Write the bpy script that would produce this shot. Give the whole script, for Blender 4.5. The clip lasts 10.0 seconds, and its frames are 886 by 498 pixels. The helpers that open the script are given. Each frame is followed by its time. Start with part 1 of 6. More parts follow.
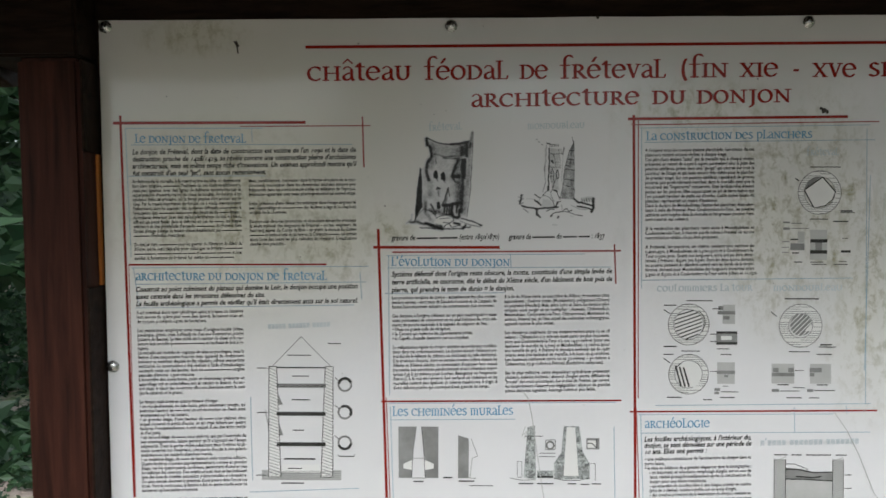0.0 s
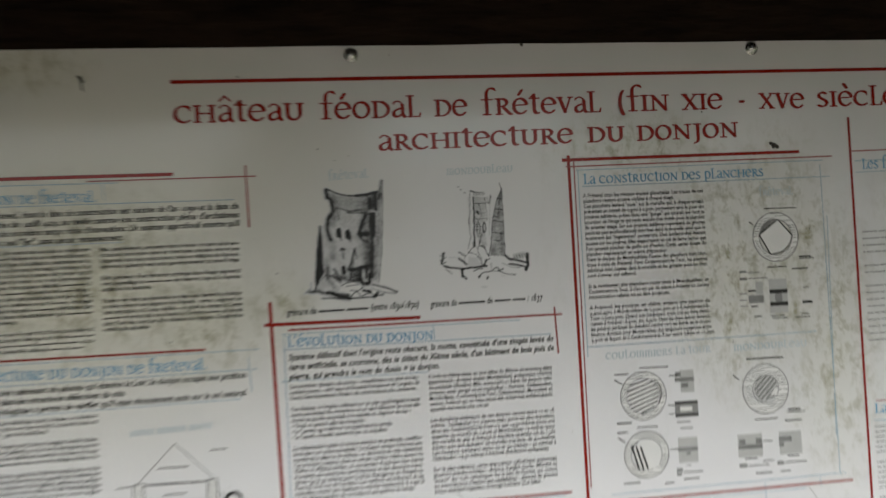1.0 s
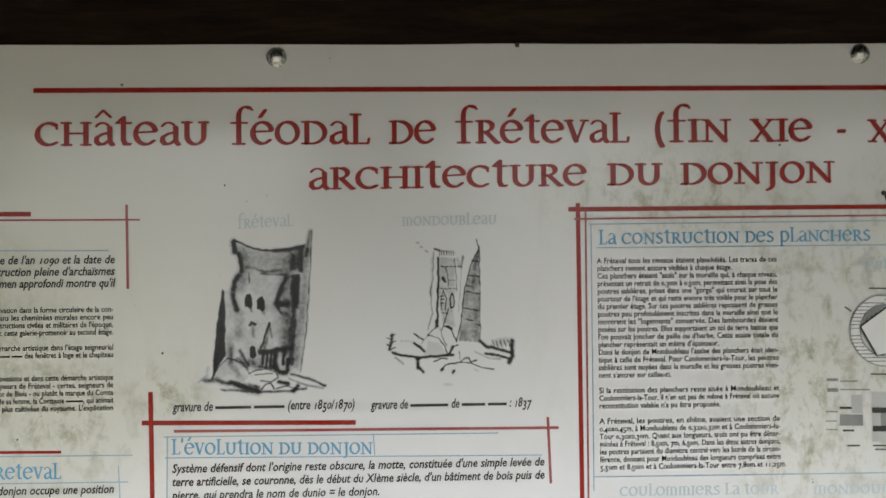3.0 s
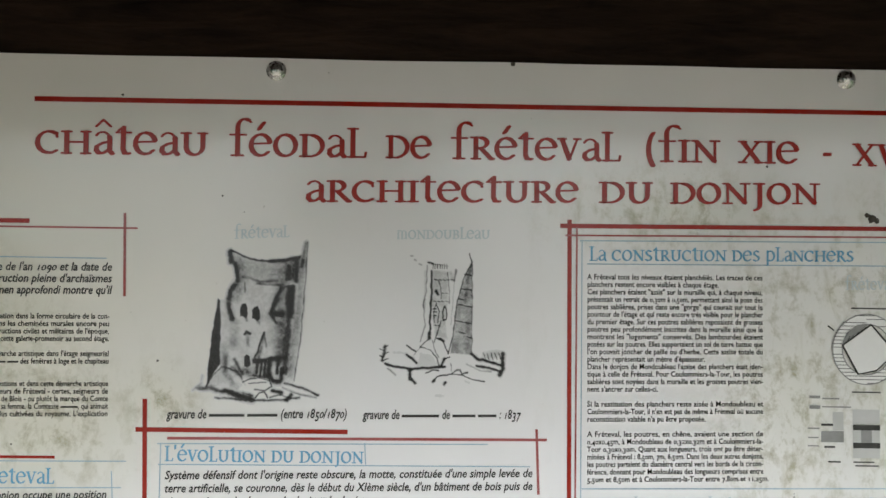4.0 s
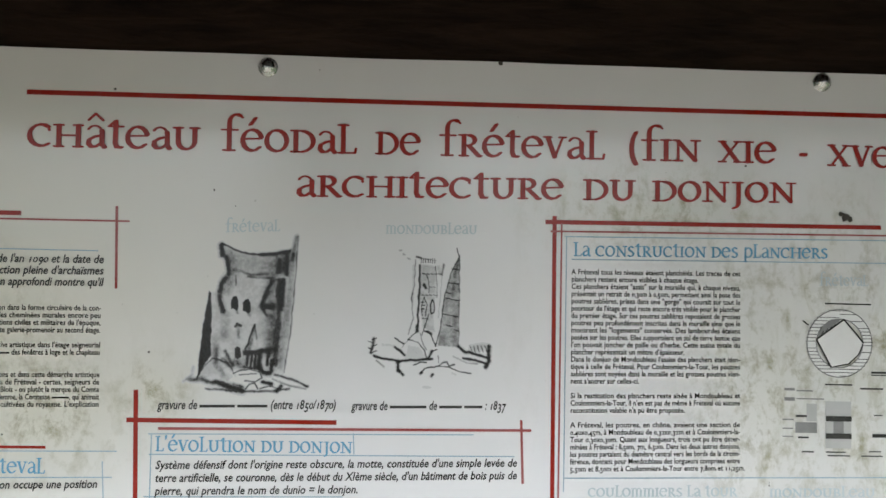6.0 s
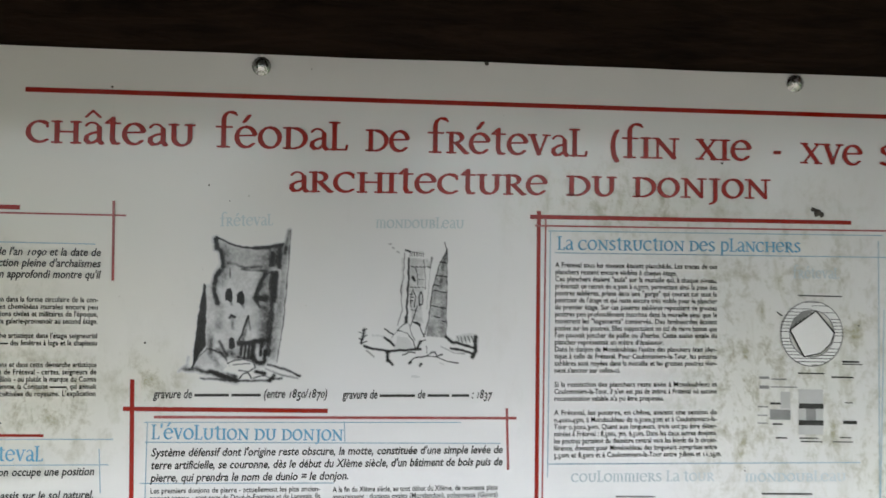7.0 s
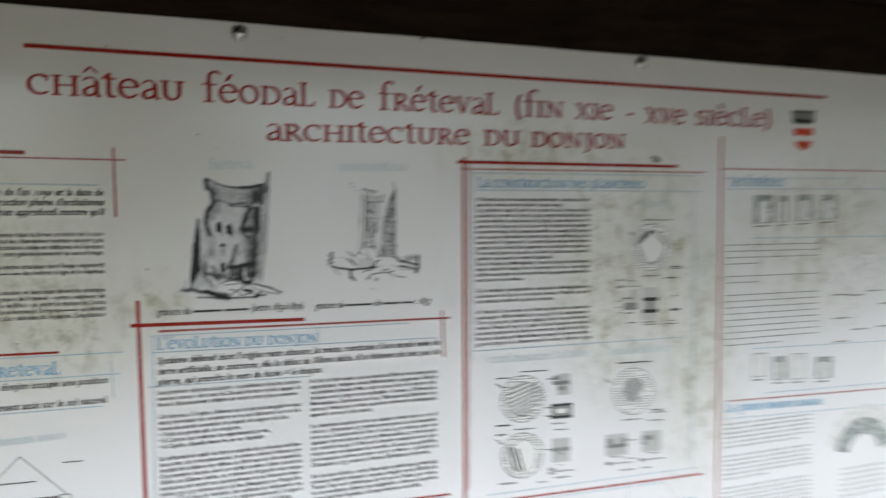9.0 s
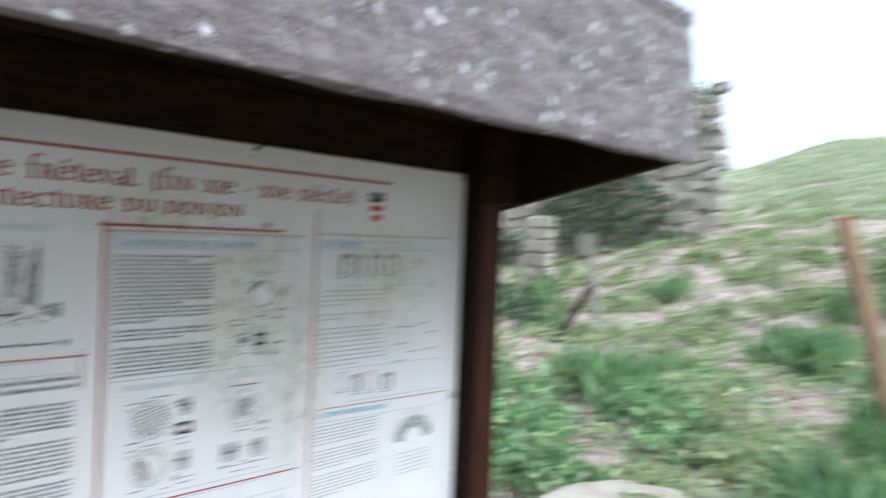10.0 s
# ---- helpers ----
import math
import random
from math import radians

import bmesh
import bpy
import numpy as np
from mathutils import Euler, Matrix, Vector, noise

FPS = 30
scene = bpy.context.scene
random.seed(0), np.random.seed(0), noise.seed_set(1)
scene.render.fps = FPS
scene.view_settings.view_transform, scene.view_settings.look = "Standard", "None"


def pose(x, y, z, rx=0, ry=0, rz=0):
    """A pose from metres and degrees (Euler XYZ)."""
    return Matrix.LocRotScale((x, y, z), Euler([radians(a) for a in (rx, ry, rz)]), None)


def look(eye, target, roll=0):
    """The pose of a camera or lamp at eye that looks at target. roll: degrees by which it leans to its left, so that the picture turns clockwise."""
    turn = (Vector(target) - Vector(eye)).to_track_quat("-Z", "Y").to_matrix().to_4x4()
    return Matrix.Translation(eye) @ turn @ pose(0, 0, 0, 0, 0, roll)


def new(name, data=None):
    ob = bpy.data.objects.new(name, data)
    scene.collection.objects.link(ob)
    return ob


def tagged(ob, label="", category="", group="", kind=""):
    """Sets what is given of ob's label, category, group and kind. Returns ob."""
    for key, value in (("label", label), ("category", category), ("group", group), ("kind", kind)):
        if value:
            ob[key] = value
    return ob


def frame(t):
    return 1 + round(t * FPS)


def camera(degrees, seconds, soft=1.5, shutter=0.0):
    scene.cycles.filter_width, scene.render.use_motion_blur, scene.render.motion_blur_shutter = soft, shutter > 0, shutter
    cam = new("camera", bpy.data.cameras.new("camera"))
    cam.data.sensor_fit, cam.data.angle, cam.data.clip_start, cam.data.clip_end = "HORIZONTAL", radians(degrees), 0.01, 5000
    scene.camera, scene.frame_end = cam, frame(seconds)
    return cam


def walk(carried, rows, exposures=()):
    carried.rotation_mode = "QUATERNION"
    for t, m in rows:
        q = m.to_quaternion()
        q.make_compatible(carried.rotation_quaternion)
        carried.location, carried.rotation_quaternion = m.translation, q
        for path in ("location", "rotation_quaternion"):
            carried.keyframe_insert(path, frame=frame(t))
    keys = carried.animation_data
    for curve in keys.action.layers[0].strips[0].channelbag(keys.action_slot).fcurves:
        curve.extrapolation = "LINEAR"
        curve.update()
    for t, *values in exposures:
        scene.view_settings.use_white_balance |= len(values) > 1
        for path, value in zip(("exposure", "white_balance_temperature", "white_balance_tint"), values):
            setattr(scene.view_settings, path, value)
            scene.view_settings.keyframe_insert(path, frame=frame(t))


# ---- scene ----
cam = camera(62.9, 10.0, soft=1.55, shutter=0.9)
PATH = [
    (0, (0.177, -1.11, 1.534), (0.225, 0.888, 1.458), -0.8),
    (0.5, (0.187, -1.064, 1.54), (0.286, 0.932, 1.465), -1.1),
    (1, (0.189, -0.92, 1.564), (0.482, 1.058, 1.595), -3.2),
    (1.5, (0.203, -0.784, 1.594), (0.573, 1.182, 1.588), -1.7),
    (2, (0.297, -0.709, 1.628), (0.531, 1.277, 1.577), -0.2),
    (2.5, (0.352, -0.666, 1.634), (0.416, 1.333, 1.646), -1.2),
    (4, (0.348, -0.682, 1.646), (0.438, 1.316, 1.699), 0.4),
    (4.5, (0.344, -0.676, 1.643), (0.443, 1.321, 1.681), 0.4),
    (5, (0.342, -0.676, 1.645), (0.471, 1.319, 1.672), 0.5),
    (5.5, (0.342, -0.685, 1.644), (0.478, 1.31, 1.681), 0.7),
    (7, (0.34, -0.72, 1.634), (0.512, 1.272, 1.687), 0.7),
    (7.5, (0.319, -0.734, 1.626), (0.561, 1.251, 1.655), 0.5),
    (8, (0.267, -0.75, 1.625), (0.536, 1.232, 1.599), -1.1),
    (8.5, (0.208, -0.799, 1.614), (0.635, 1.155, 1.593), -1.9),
    (8.8, (0.169, -0.839, 1.6), (0.76, 1.071, 1.556), -0.9),
    (9, (0.155, -0.879, 1.618), (0.829, 1.002, 1.525), -0.3),
    (9.2, (0.136, -0.928, 1.627), (0.965, 0.891, 1.552), 0.4),
    (9.5, (0.1, -1.045, 1.628), (1.206, 0.621, 1.58), 1.1),
    (9.8, (0.052, -1.125, 1.668), (1.369, 0.378, 1.588), 2.1),
    (10, (0.015, -1.139, 1.684), (1.503, 0.197, 1.658), 2.3),
]
PATH.append((10.1, (0.0, -1.145, 1.684), (1.560, 0.106, 1.676), 2.3))   # it goes on turning
walk(cam, [(t, look(eye, target, roll)) for t, eye, target, roll in PATH],
     exposures=[(t, e, k, 4) for t, e, k in ((0.0, 0.82, 5900), (1.0, 0.86, 6050), (1.5, 1.17, 6050), (2.0, 1.2, 6050), (2.5, 1.4, 6000), (4.5, 1.70, 5850), (5.5, 1.70, 5750), (7.5, 1.67, 5700), (9.0, 1.30, 5700), (10.0, 1.28, 5450))])

# ---- light ----
SUN_ELEV, SUN_AZ = radians(55), radians(174)   # azimuth clockwise from +y
world = bpy.data.worlds.new("world")
scene.world = world
world.use_nodes = True
wn = world.node_tree.nodes
sky = wn.new("ShaderNodeTexSky")
sky.sky_type = "NISHITA"
sky.sun_disc = False
sky.sun_elevation, sky.sun_rotation = SUN_ELEV, SUN_AZ
sky.air_density, sky.dust_density, sky.ozone_density = 0.8, 9.0, 1.0
wn["Background"].inputs["Strength"].default_value = 0.15
# thin even cloud over the whole sky
cloud = wn.new("ShaderNodeMix")
cloud.data_type = "RGBA"
cloud.inputs[0].default_value = 0.62
cloud.inputs[7].default_value = (4.95, 4.85, 4.75, 1)
world.node_tree.links.new(sky.outputs[0], cloud.inputs[6])
world.node_tree.links.new(cloud.outputs[2], wn["Background"].inputs["Color"])

sun = new("sun", bpy.data.lights.new("sun", "SUN"))
sun.data.energy, sun.data.angle, sun.data.color = 1.1, radians(42), (0.96, 0.955, 1.0)
_d = Vector((math.sin(SUN_AZ) * math.cos(SUN_ELEV), math.cos(SUN_AZ) * math.cos(SUN_ELEV), math.sin(SUN_ELEV)))
sun.matrix_world = look(_d * 60, (0, 0, 0))


# ---- materials ----
def material(name, build):
    m = bpy.data.materials.new(name)
    m.use_nodes = True
    nt = m.node_tree
    build(nt, nt.nodes["Principled BSDF"])
    return m


def node(nt, kind, **values):
    n = nt.nodes.new("ShaderNode" + kind)
    for k, v in values.items():
        if k in n.inputs:
            n.inputs[k].default_value = v
    return n


def coords(nt):
    return nt.nodes.new("ShaderNodeTexCoord").outputs["Object"]


def noise_of(nt, scale, detail=4, rough=0.55, stretch=None, distort=0.0):
    n = node(nt, "TexNoise", Scale=scale, Detail=detail, Roughness=rough, Distortion=distort)
    src = coords(nt)
    if stretch:
        mp = nt.nodes.new("ShaderNodeMapping")
        mp.inputs["Scale"].default_value = stretch
        nt.links.new(src, mp.inputs["Vector"])
        src = mp.outputs[0]
    nt.links.new(src, n.inputs["Vector"])
    return n.outputs["Fac"]


def ramp(nt, fac, stops):
    r = nt.nodes.new("ShaderNodeValToRGB")
    els = r.color_ramp.elements
    while len(els) < len(stops):
        els.new(0.5)
    for e, (p, c) in zip(els, stops):
        e.position, e.color = p, (*c, 1)
    nt.links.new(fac, r.inputs[0])
    return r.outputs[0]


def mix(nt, fac, a, b, how="MIX"):
    m = nt.nodes.new("ShaderNodeMix")
    m.data_type, m.blend_type = "RGBA", how
    for val, sock in ((fac, m.inputs[0]), (a, m.inputs[6]), (b, m.inputs[7])):
        if isinstance(val, bpy.types.NodeSocket):
            nt.links.new(val, sock)
        else:
            sock.default_value = val if isinstance(val, (int, float)) else (*val, 1)
    return m.outputs[2]


def calc(nt, how, a, b=0.0, clamp=False):
    m = nt.nodes.new("ShaderNodeMath")
    m.operation, m.use_clamp = how, clamp
    for val, sock in ((a, m.inputs[0]), (b, m.inputs[1])):
        if isinstance(val, bpy.types.NodeSocket):
            nt.links.new(val, sock)
        else:
            sock.default_value = val
    return m.outputs[0]


def bump(nt, b, fac, strength, distance):
    n = node(nt, "Bump", Strength=strength, Distance=distance)
    nt.links.new(fac, n.inputs["Height"])
    nt.links.new(n.outputs[0], b.inputs["Normal"])


def panel_build(nt, b):
    # white laminated sheet, greyed, with yellow-green algae runs in a few places
    base = ramp(nt, noise_of(nt, 2.2, 5), [(0.3, (0.70, 0.695, 0.69)), (0.7, (0.77, 0.765, 0.77))])
    xyz = nt.nodes.new("ShaderNodeSeparateXYZ")
    nt.links.new(coords(nt), xyz.inputs[0])

    def spot(x, z, rx, rz):
        dx = calc(nt, "DIVIDE", calc(nt, "SUBTRACT", xyz.outputs[0], x), rx)
        dz = calc(nt, "DIVIDE", calc(nt, "SUBTRACT", xyz.outputs[2], z), rz)
        d = calc(nt, "SQRT", calc(nt, "ADD", calc(nt, "MULTIPLY", dx, dx), calc(nt, "MULTIPLY", dz, dz)))
        return calc(nt, "SUBTRACT", 1.0, d, True)

    area = spot(0.72, 1.53, 0.11, 0.22)
    for s in ((0.80, 1.55, 0.10, 0.22), (-0.13, 1.56, 0.20, 0.15), (0.02, 1.50, 0.12, 0.08), (0.60, 1.70, 0.16, 0.06), (0.12, 1.52, 0.05, 0.05),
              (1.12, 1.58, 0.22, 0.16), (-0.17, 1.82, 0.10, 0.04), (0.87, 1.42, 0.10, 0.25), (0.775, 1.665, 0.05, 0.05), (0.755, 1.625, 0.03, 0.05), (0.738, 1.57, 0.03, 0.06), (0.725, 1.51, 0.025, 0.06), (0.715, 1.45, 0.03, 0.05), (0.835, 1.57, 0.04, 0.08), (0.80, 1.47, 0.07, 0.04)):
        area = calc(nt, "MAXIMUM", area, spot(*s))
    blotch = ramp(nt, noise_of(nt, 44, 9, 0.74, (1.1, 1, 0.8), 0.2), [(0.49, (0, 0, 0)), (0.72, (1, 1, 1))])
    base = mix(nt, calc(nt, "MULTIPLY", spot(-0.12, 1.62, 0.44, 0.34), 0.75), base, (0.60, 0.58, 0.43))
    amount = calc(nt, "MULTIPLY", calc(nt, "MULTIPLY", area, blotch), 1.25, True)
    c = mix(nt, calc(nt, "MULTIPLY", area, 0.32), base, (0.55, 0.54, 0.38))
    c = mix(nt, amount, c, (0.27, 0.25, 0.13))
    runs = ramp(nt, noise_of(nt, 34, 7, 0.7, (1.3, 1, 0.55), 0.8), [(0.52, (0, 0, 0)), (0.68, (1, 1, 1))])
    c = mix(nt, calc(nt, "MULTIPLY", calc(nt, "MULTIPLY", area, runs), 0.55, True), c, (0.36, 0.345, 0.22))
    grime = ramp(nt, noise_of(nt, 9, 8, 0.7, (1, 1, 0.4)), [(0.58, (0, 0, 0)), (0.8, (1, 1, 1))])
    c = mix(nt, calc(nt, "MULTIPLY", grime, 0.25), c, (0.42, 0.41, 0.34))
    fleck = ramp(nt, noise_of(nt, 140, 2), [(0.74, (0, 0, 0)), (0.78, (1, 1, 1))])
    c = mix(nt, calc(nt, "MULTIPLY", fleck, 0.35), c, (0.2, 0.19, 0.14))
    nt.links.new(c, b.inputs["Base Color"])
    b.inputs["Roughness"].default_value = 0.16
    nt.links.new(calc(nt, "ADD", calc(nt, "MULTIPLY", noise_of(nt, 6, 5), 0.05), 0.10), b.inputs["Roughness"])
    bump(nt, b, noise_of(nt, 5, 3), 0.08, 0.01)


def ink_build(colour, fade=0.25, rough=0.22):
    def build(nt, b):
        pale = tuple(v + (0.72 - v) * fade for v in colour)
        nt.links.new(ramp(nt, noise_of(nt, 18, 6, 0.65), [(0.35, colour), (0.75, pale)]), b.inputs["Base Color"])
        b.inputs["Roughness"].default_value = rough
        b.inputs["Specular IOR Level"].default_value = 0.32
    return build


def graphite_build(dark, paper, low, high, scale=700):
    def build(nt, b):
        f = calc(nt, "ADD", calc(nt, "MULTIPLY", noise_of(nt, scale, 3, 0.6, (1.0, 1.0, 0.55)), 0.55),
                 calc(nt, "MULTIPLY", noise_of(nt, scale / 8, 4, 0.6), 0.45))
        nt.links.new(ramp(nt, f, [(low, dark), (high, paper)]), b.inputs["Base Color"])
        b.inputs["Roughness"].default_value = 0.22
    return build


def wood_build(dark, light, rough=0.7, axis=(14, 14, 0.8), relief=0.5, sheen=0.5):
    def build(nt, b):
        g = noise_of(nt, 6, 8, 0.65, axis, 0.4)
        c = ramp(nt, g, [(0.3, dark), (0.7, light)])
        big = noise_of(nt, 3.0, 3)
        c = mix(nt, calc(nt, "MULTIPLY", big, 0.35), c, tuple(v * 0.5 for v in dark))
        nt.links.new(c, b.inputs["Base Color"])
        b.inputs["Roughness"].default_value = rough
        b.inputs["Specular IOR Level"].default_value = sheen
        bump(nt, b, g, relief, 0.004)
    return build


def lichen_build(nt, b):
    g = noise_of(nt, 6, 9, 0.75, (2.0, 5, 5))
    c = ramp(nt, g, [(0.3, (0.10, 0.085, 0.083)), (0.7, (0.32, 0.285, 0.28))])
    v = node(nt, "TexVoronoi", Scale=30.0, Randomness=1.0)
    nt.links.new(coords(nt), v.inputs["Vector"])
    near = ramp(nt, calc(nt, "ADD", v.outputs["Distance"], calc(nt, "MULTIPLY", noise_of(nt, 75, 6, 0.8), 1.05)),
                [(0.66, (1, 1, 1)), (0.78, (0, 0, 0))])
    patch = ramp(nt, noise_of(nt, 7, 4, 0.6), [(0.38, (0, 0, 0)), (0.55, (1, 1, 1))])
    c = mix(nt, calc(nt, "MULTIPLY", near, patch), c, (0.62, 0.61, 0.62))
    nt.links.new(c, b.inputs["Base Color"])
    b.inputs["Roughness"].default_value = 0.9
    bump(nt, b, noise_of(nt, 30, 8, 0.7), 0.9, 0.02)


def leaf_build(dark, light, dry=None):
    def build(nt, b):
        geo = nt.nodes.new("ShaderNodeNewGeometry")
        c = ramp(nt, geo.outputs["Random Per Island"], [(0.0, dark), (0.7, light), (0.86, tuple(v * 1.2 for v in light)), (1.0, dry or light)])
        c = mix(nt, calc(nt, "MULTIPLY", noise_of(nt, 0.9, 3), 0.5), c, tuple(v * 0.6 for v in dark))
        nt.links.new(c, b.inputs["Base Color"])
        b.inputs["Roughness"].default_value = 0.5
        tr = node(nt, "BsdfTranslucent")
        nt.links.new(c, tr.inputs["Color"])
        ms = nt.nodes.new("ShaderNodeMixShader")
        ms.inputs[0].default_value = 0.4
        nt.links.new(b.outputs[0], ms.inputs[1])
        nt.links.new(tr.outputs[0], ms.inputs[2])
        nt.links.new(ms.outputs[0], nt.nodes["Material Output"].inputs["Surface"])
    return build


def ground_build(nt, b):
    soil = ramp(nt, noise_of(nt, 3.5, 9, 0.7), [(0.3, (0.23, 0.175, 0.145)), (0.55, (0.46, 0.38, 0.33)), (0.75, (0.60, 0.53, 0.48))])
    green = ramp(nt, noise_of(nt, 9, 8, 0.7), [(0.3, (0.08, 0.14, 0.05)), (0.7, (0.22, 0.32, 0.13))])
    m = ramp(nt, noise_of(nt, 1.7, 8, 0.68), [(0.48, (0, 0, 0)), (0.64, (1, 1, 1))])
    nt.links.new(mix(nt, m, soil, green), b.inputs["Base Color"])
    b.inputs["Roughness"].default_value = 0.95
    bump(nt, b, noise_of(nt, 14, 9, 0.7), 1.0, 0.05)


def stone_build(dark, light):
    def build(nt, b):
        c = ramp(nt, noise_of(nt, 4, 9, 0.7), [(0.3, dark), (0.7, light)])
        info = nt.nodes.new("ShaderNodeObjectInfo")
        c = mix(nt, calc(nt, "MULTIPLY", info.outputs["Random"], 0.4), c, tuple(v * 0.7 for v in dark))
        nt.links.new(c, b.inputs["Base Color"])
        b.inputs["Roughness"].default_value = 0.9
        bump(nt, b, noise_of(nt, 18, 8, 0.7), 0.8, 0.03)
    return build


def metal_build(nt, b):
    b.inputs["Metallic"].default_value = 1.0
    b.inputs["Base Color"].default_value = (0.62, 0.62, 0.6, 1)
    nt.links.new(calc(nt, "ADD", calc(nt, "MULTIPLY", noise_of(nt, 300, 4), 0.25), 0.15), b.inputs["Roughness"])


PANEL = material("laminated_sheet", panel_build)
RED = material("dark_red_ink", ink_build((0.27, 0.009, 0.002), 0.04))
THIN_RED = material("thin_red_ink", ink_build((0.30, 0.05, 0.045), 0.2))
BLUE = material("blue_ink", ink_build((0.12, 0.33, 0.51), 0.18))
THIN_BLUE = material("thin_blue_ink", ink_build((0.24, 0.38, 0.47), 0.3))
PALE = material("faded_blue_ink", ink_build((0.46, 0.54, 0.57), 0.5))
BLACK = material("black_ink", ink_build((0.025, 0.025, 0.022), 0.08))
GREY = material("grey_ink", ink_build((0.20, 0.20, 0.19), 0.25))
LIGHT_GREY = material("light_grey_ink", ink_build((0.45, 0.45, 0.43), 0.3))
HERALD = material("herald_red_ink", ink_build((0.52, 0.06, 0.02), 0.05))
WHITE = material("paper_white", ink_build((0.74, 0.735, 0.71), 0.0))
TONES = [material("engraving_ink", ink_build((0.70 * (1 - k / 11) ** 1.9 + 0.006,) * 3, 0.04)) for k in range(1, 12)]
ENGRAVE_MID = material("engraving_mid", graphite_build((0.08, 0.08, 0.08), (0.62, 0.655, 0.63), 0.38, 0.62))
ENGRAVE_PALE = material("engraving_pale", graphite_build((0.36, 0.36, 0.35), (0.75, 0.74, 0.72), 0.30, 0.52))
MUD = material("dried_mud", ink_build((0.035, 0.028, 0.018), 0.1, 0.9))
STEEL = material("steel", metal_build)
POST_WOOD = material("stained_brown_wood", wood_build((0.016, 0.0055, 0.0033), (0.076, 0.025, 0.015), 0.6, sheen=0.15))
BEAM_WOOD = material("dark_stained_wood", wood_build((0.006, 0.0035, 0.0025), (0.033, 0.019, 0.012), 0.65, (1.6, 10, 10), sheen=0.1))
ROOF_WOOD = material("lichen_covered_wood", lichen_build)
OLD_WOOD = material("weathered_fence_wood", wood_build((0.24, 0.21, 0.18), (0.48, 0.44, 0.39), 0.9))
TAN_WOOD = material("orange_brown_fence_wood", wood_build((0.22, 0.13, 0.075), (0.44, 0.29, 0.18), 0.9))
# orange of the sun patch on the left post, put into the colour
SUN_PATCH = material("sun_patch_orange", wood_build((0.30, 0.09, 0.012), (0.60, 0.22, 0.035), 0.4))
BARK = material("bark", wood_build((0.03, 0.025, 0.018), (0.11, 0.09, 0.07), 0.95))
GROUND = material("bare_earth_and_moss", ground_build)
LEAF_HILL = material("weed_leaves", leaf_build((0.17, 0.24, 0.09), (0.50, 0.58, 0.32), (0.66, 0.58, 0.40)))
LEAF_LUSH = material("lush_leaves", leaf_build((0.09, 0.20, 0.07), (0.38, 0.55, 0.27), (0.48, 0.62, 0.32)))
# weed greens made paler to carry the glare over the far hill
LEAF_FAR_GLARE = material("far_grass_glare", leaf_build((0.30, 0.36, 0.20), (0.56, 0.62, 0.42), (0.66, 0.62, 0.48)))
LEAF_DRY = material("dry_litter", leaf_build((0.22, 0.17, 0.13), (0.52, 0.44, 0.36), (0.62, 0.56, 0.48)))
LEAF_DARK = material("ivy_leaves", leaf_build((0.012, 0.04, 0.018), (0.06, 0.12, 0.05)))
LEAF_WALL = material("wall_ivy_leaves", leaf_build((0.05, 0.085, 0.045), (0.17, 0.24, 0.13)))
LEAF_TREE = material("tree_leaves", leaf_build((0.02, 0.05, 0.015), (0.08, 0.14, 0.05)))
STONE = material("limestone", stone_build((0.30, 0.26, 0.21), (0.55, 0.50, 0.43)))
STONE_PALE = material("pale_dressed_stone", stone_build((0.34, 0.30, 0.26), (0.66, 0.60, 0.52)))
RUIN = material("ruin_masonry", stone_build((0.42, 0.38, 0.33), (0.70, 0.64, 0.57)))


# ---- building helpers ----
def empty(name, at, label, category, group="", kind=""):
    ob = new(name)
    ob.location = at
    return tagged(ob, label, category, group, kind)


def link_mesh(name, verts, faces, mat, parent=None, label="", smooth=False):
    me = bpy.data.meshes.new(name)
    me.from_pydata([tuple(map(float, v)) for v in verts], [], [tuple(map(int, f)) for f in faces])
    me.materials.append(mat)
    if smooth:
        me.polygons.foreach_set("use_smooth", [True] * len(me.polygons))
    ob = new(name, me)
    if parent:
        ob.parent = parent
        ob.matrix_parent_inverse = Matrix.Translation(-Vector(parent.location)) if parent.parent is None else Matrix()
    if label:
        ob["label"] = label
    return ob


def part(name, bm, mat, parent=None, label="", smooth=False):
    me = bpy.data.meshes.new(name)
    bm.to_mesh(me)
    bm.free()
    me.materials.append(mat)
    if smooth:
        me.polygons.foreach_set("use_smooth", [True] * len(me.polygons))
    ob = new(name, me)
    if parent:
        ob.parent = parent
        ob.matrix_parent_inverse = Matrix.Translation(-Vector(parent.location)) if parent.parent is None else Matrix()
    if label:
        ob["label"] = label
    return ob


def box(x0, x1, y0, y1, z0, z1, bevel=0.0, segs=2):
    bm = bmesh.new()
    bmesh.ops.create_cube(bm, size=1)
    bmesh.ops.transform(bm, verts=bm.verts, matrix=Matrix.Translation(((x0 + x1) / 2, (y0 + y1) / 2, (z0 + z1) / 2))
                        @ Matrix.Diagonal((x1 - x0, y1 - y0, z1 - z0, 1)))
    if bevel:
        bmesh.ops.bevel(bm, geom=bm.edges[:], offset=bevel, segments=segs, affect="EDGES")
    return bm


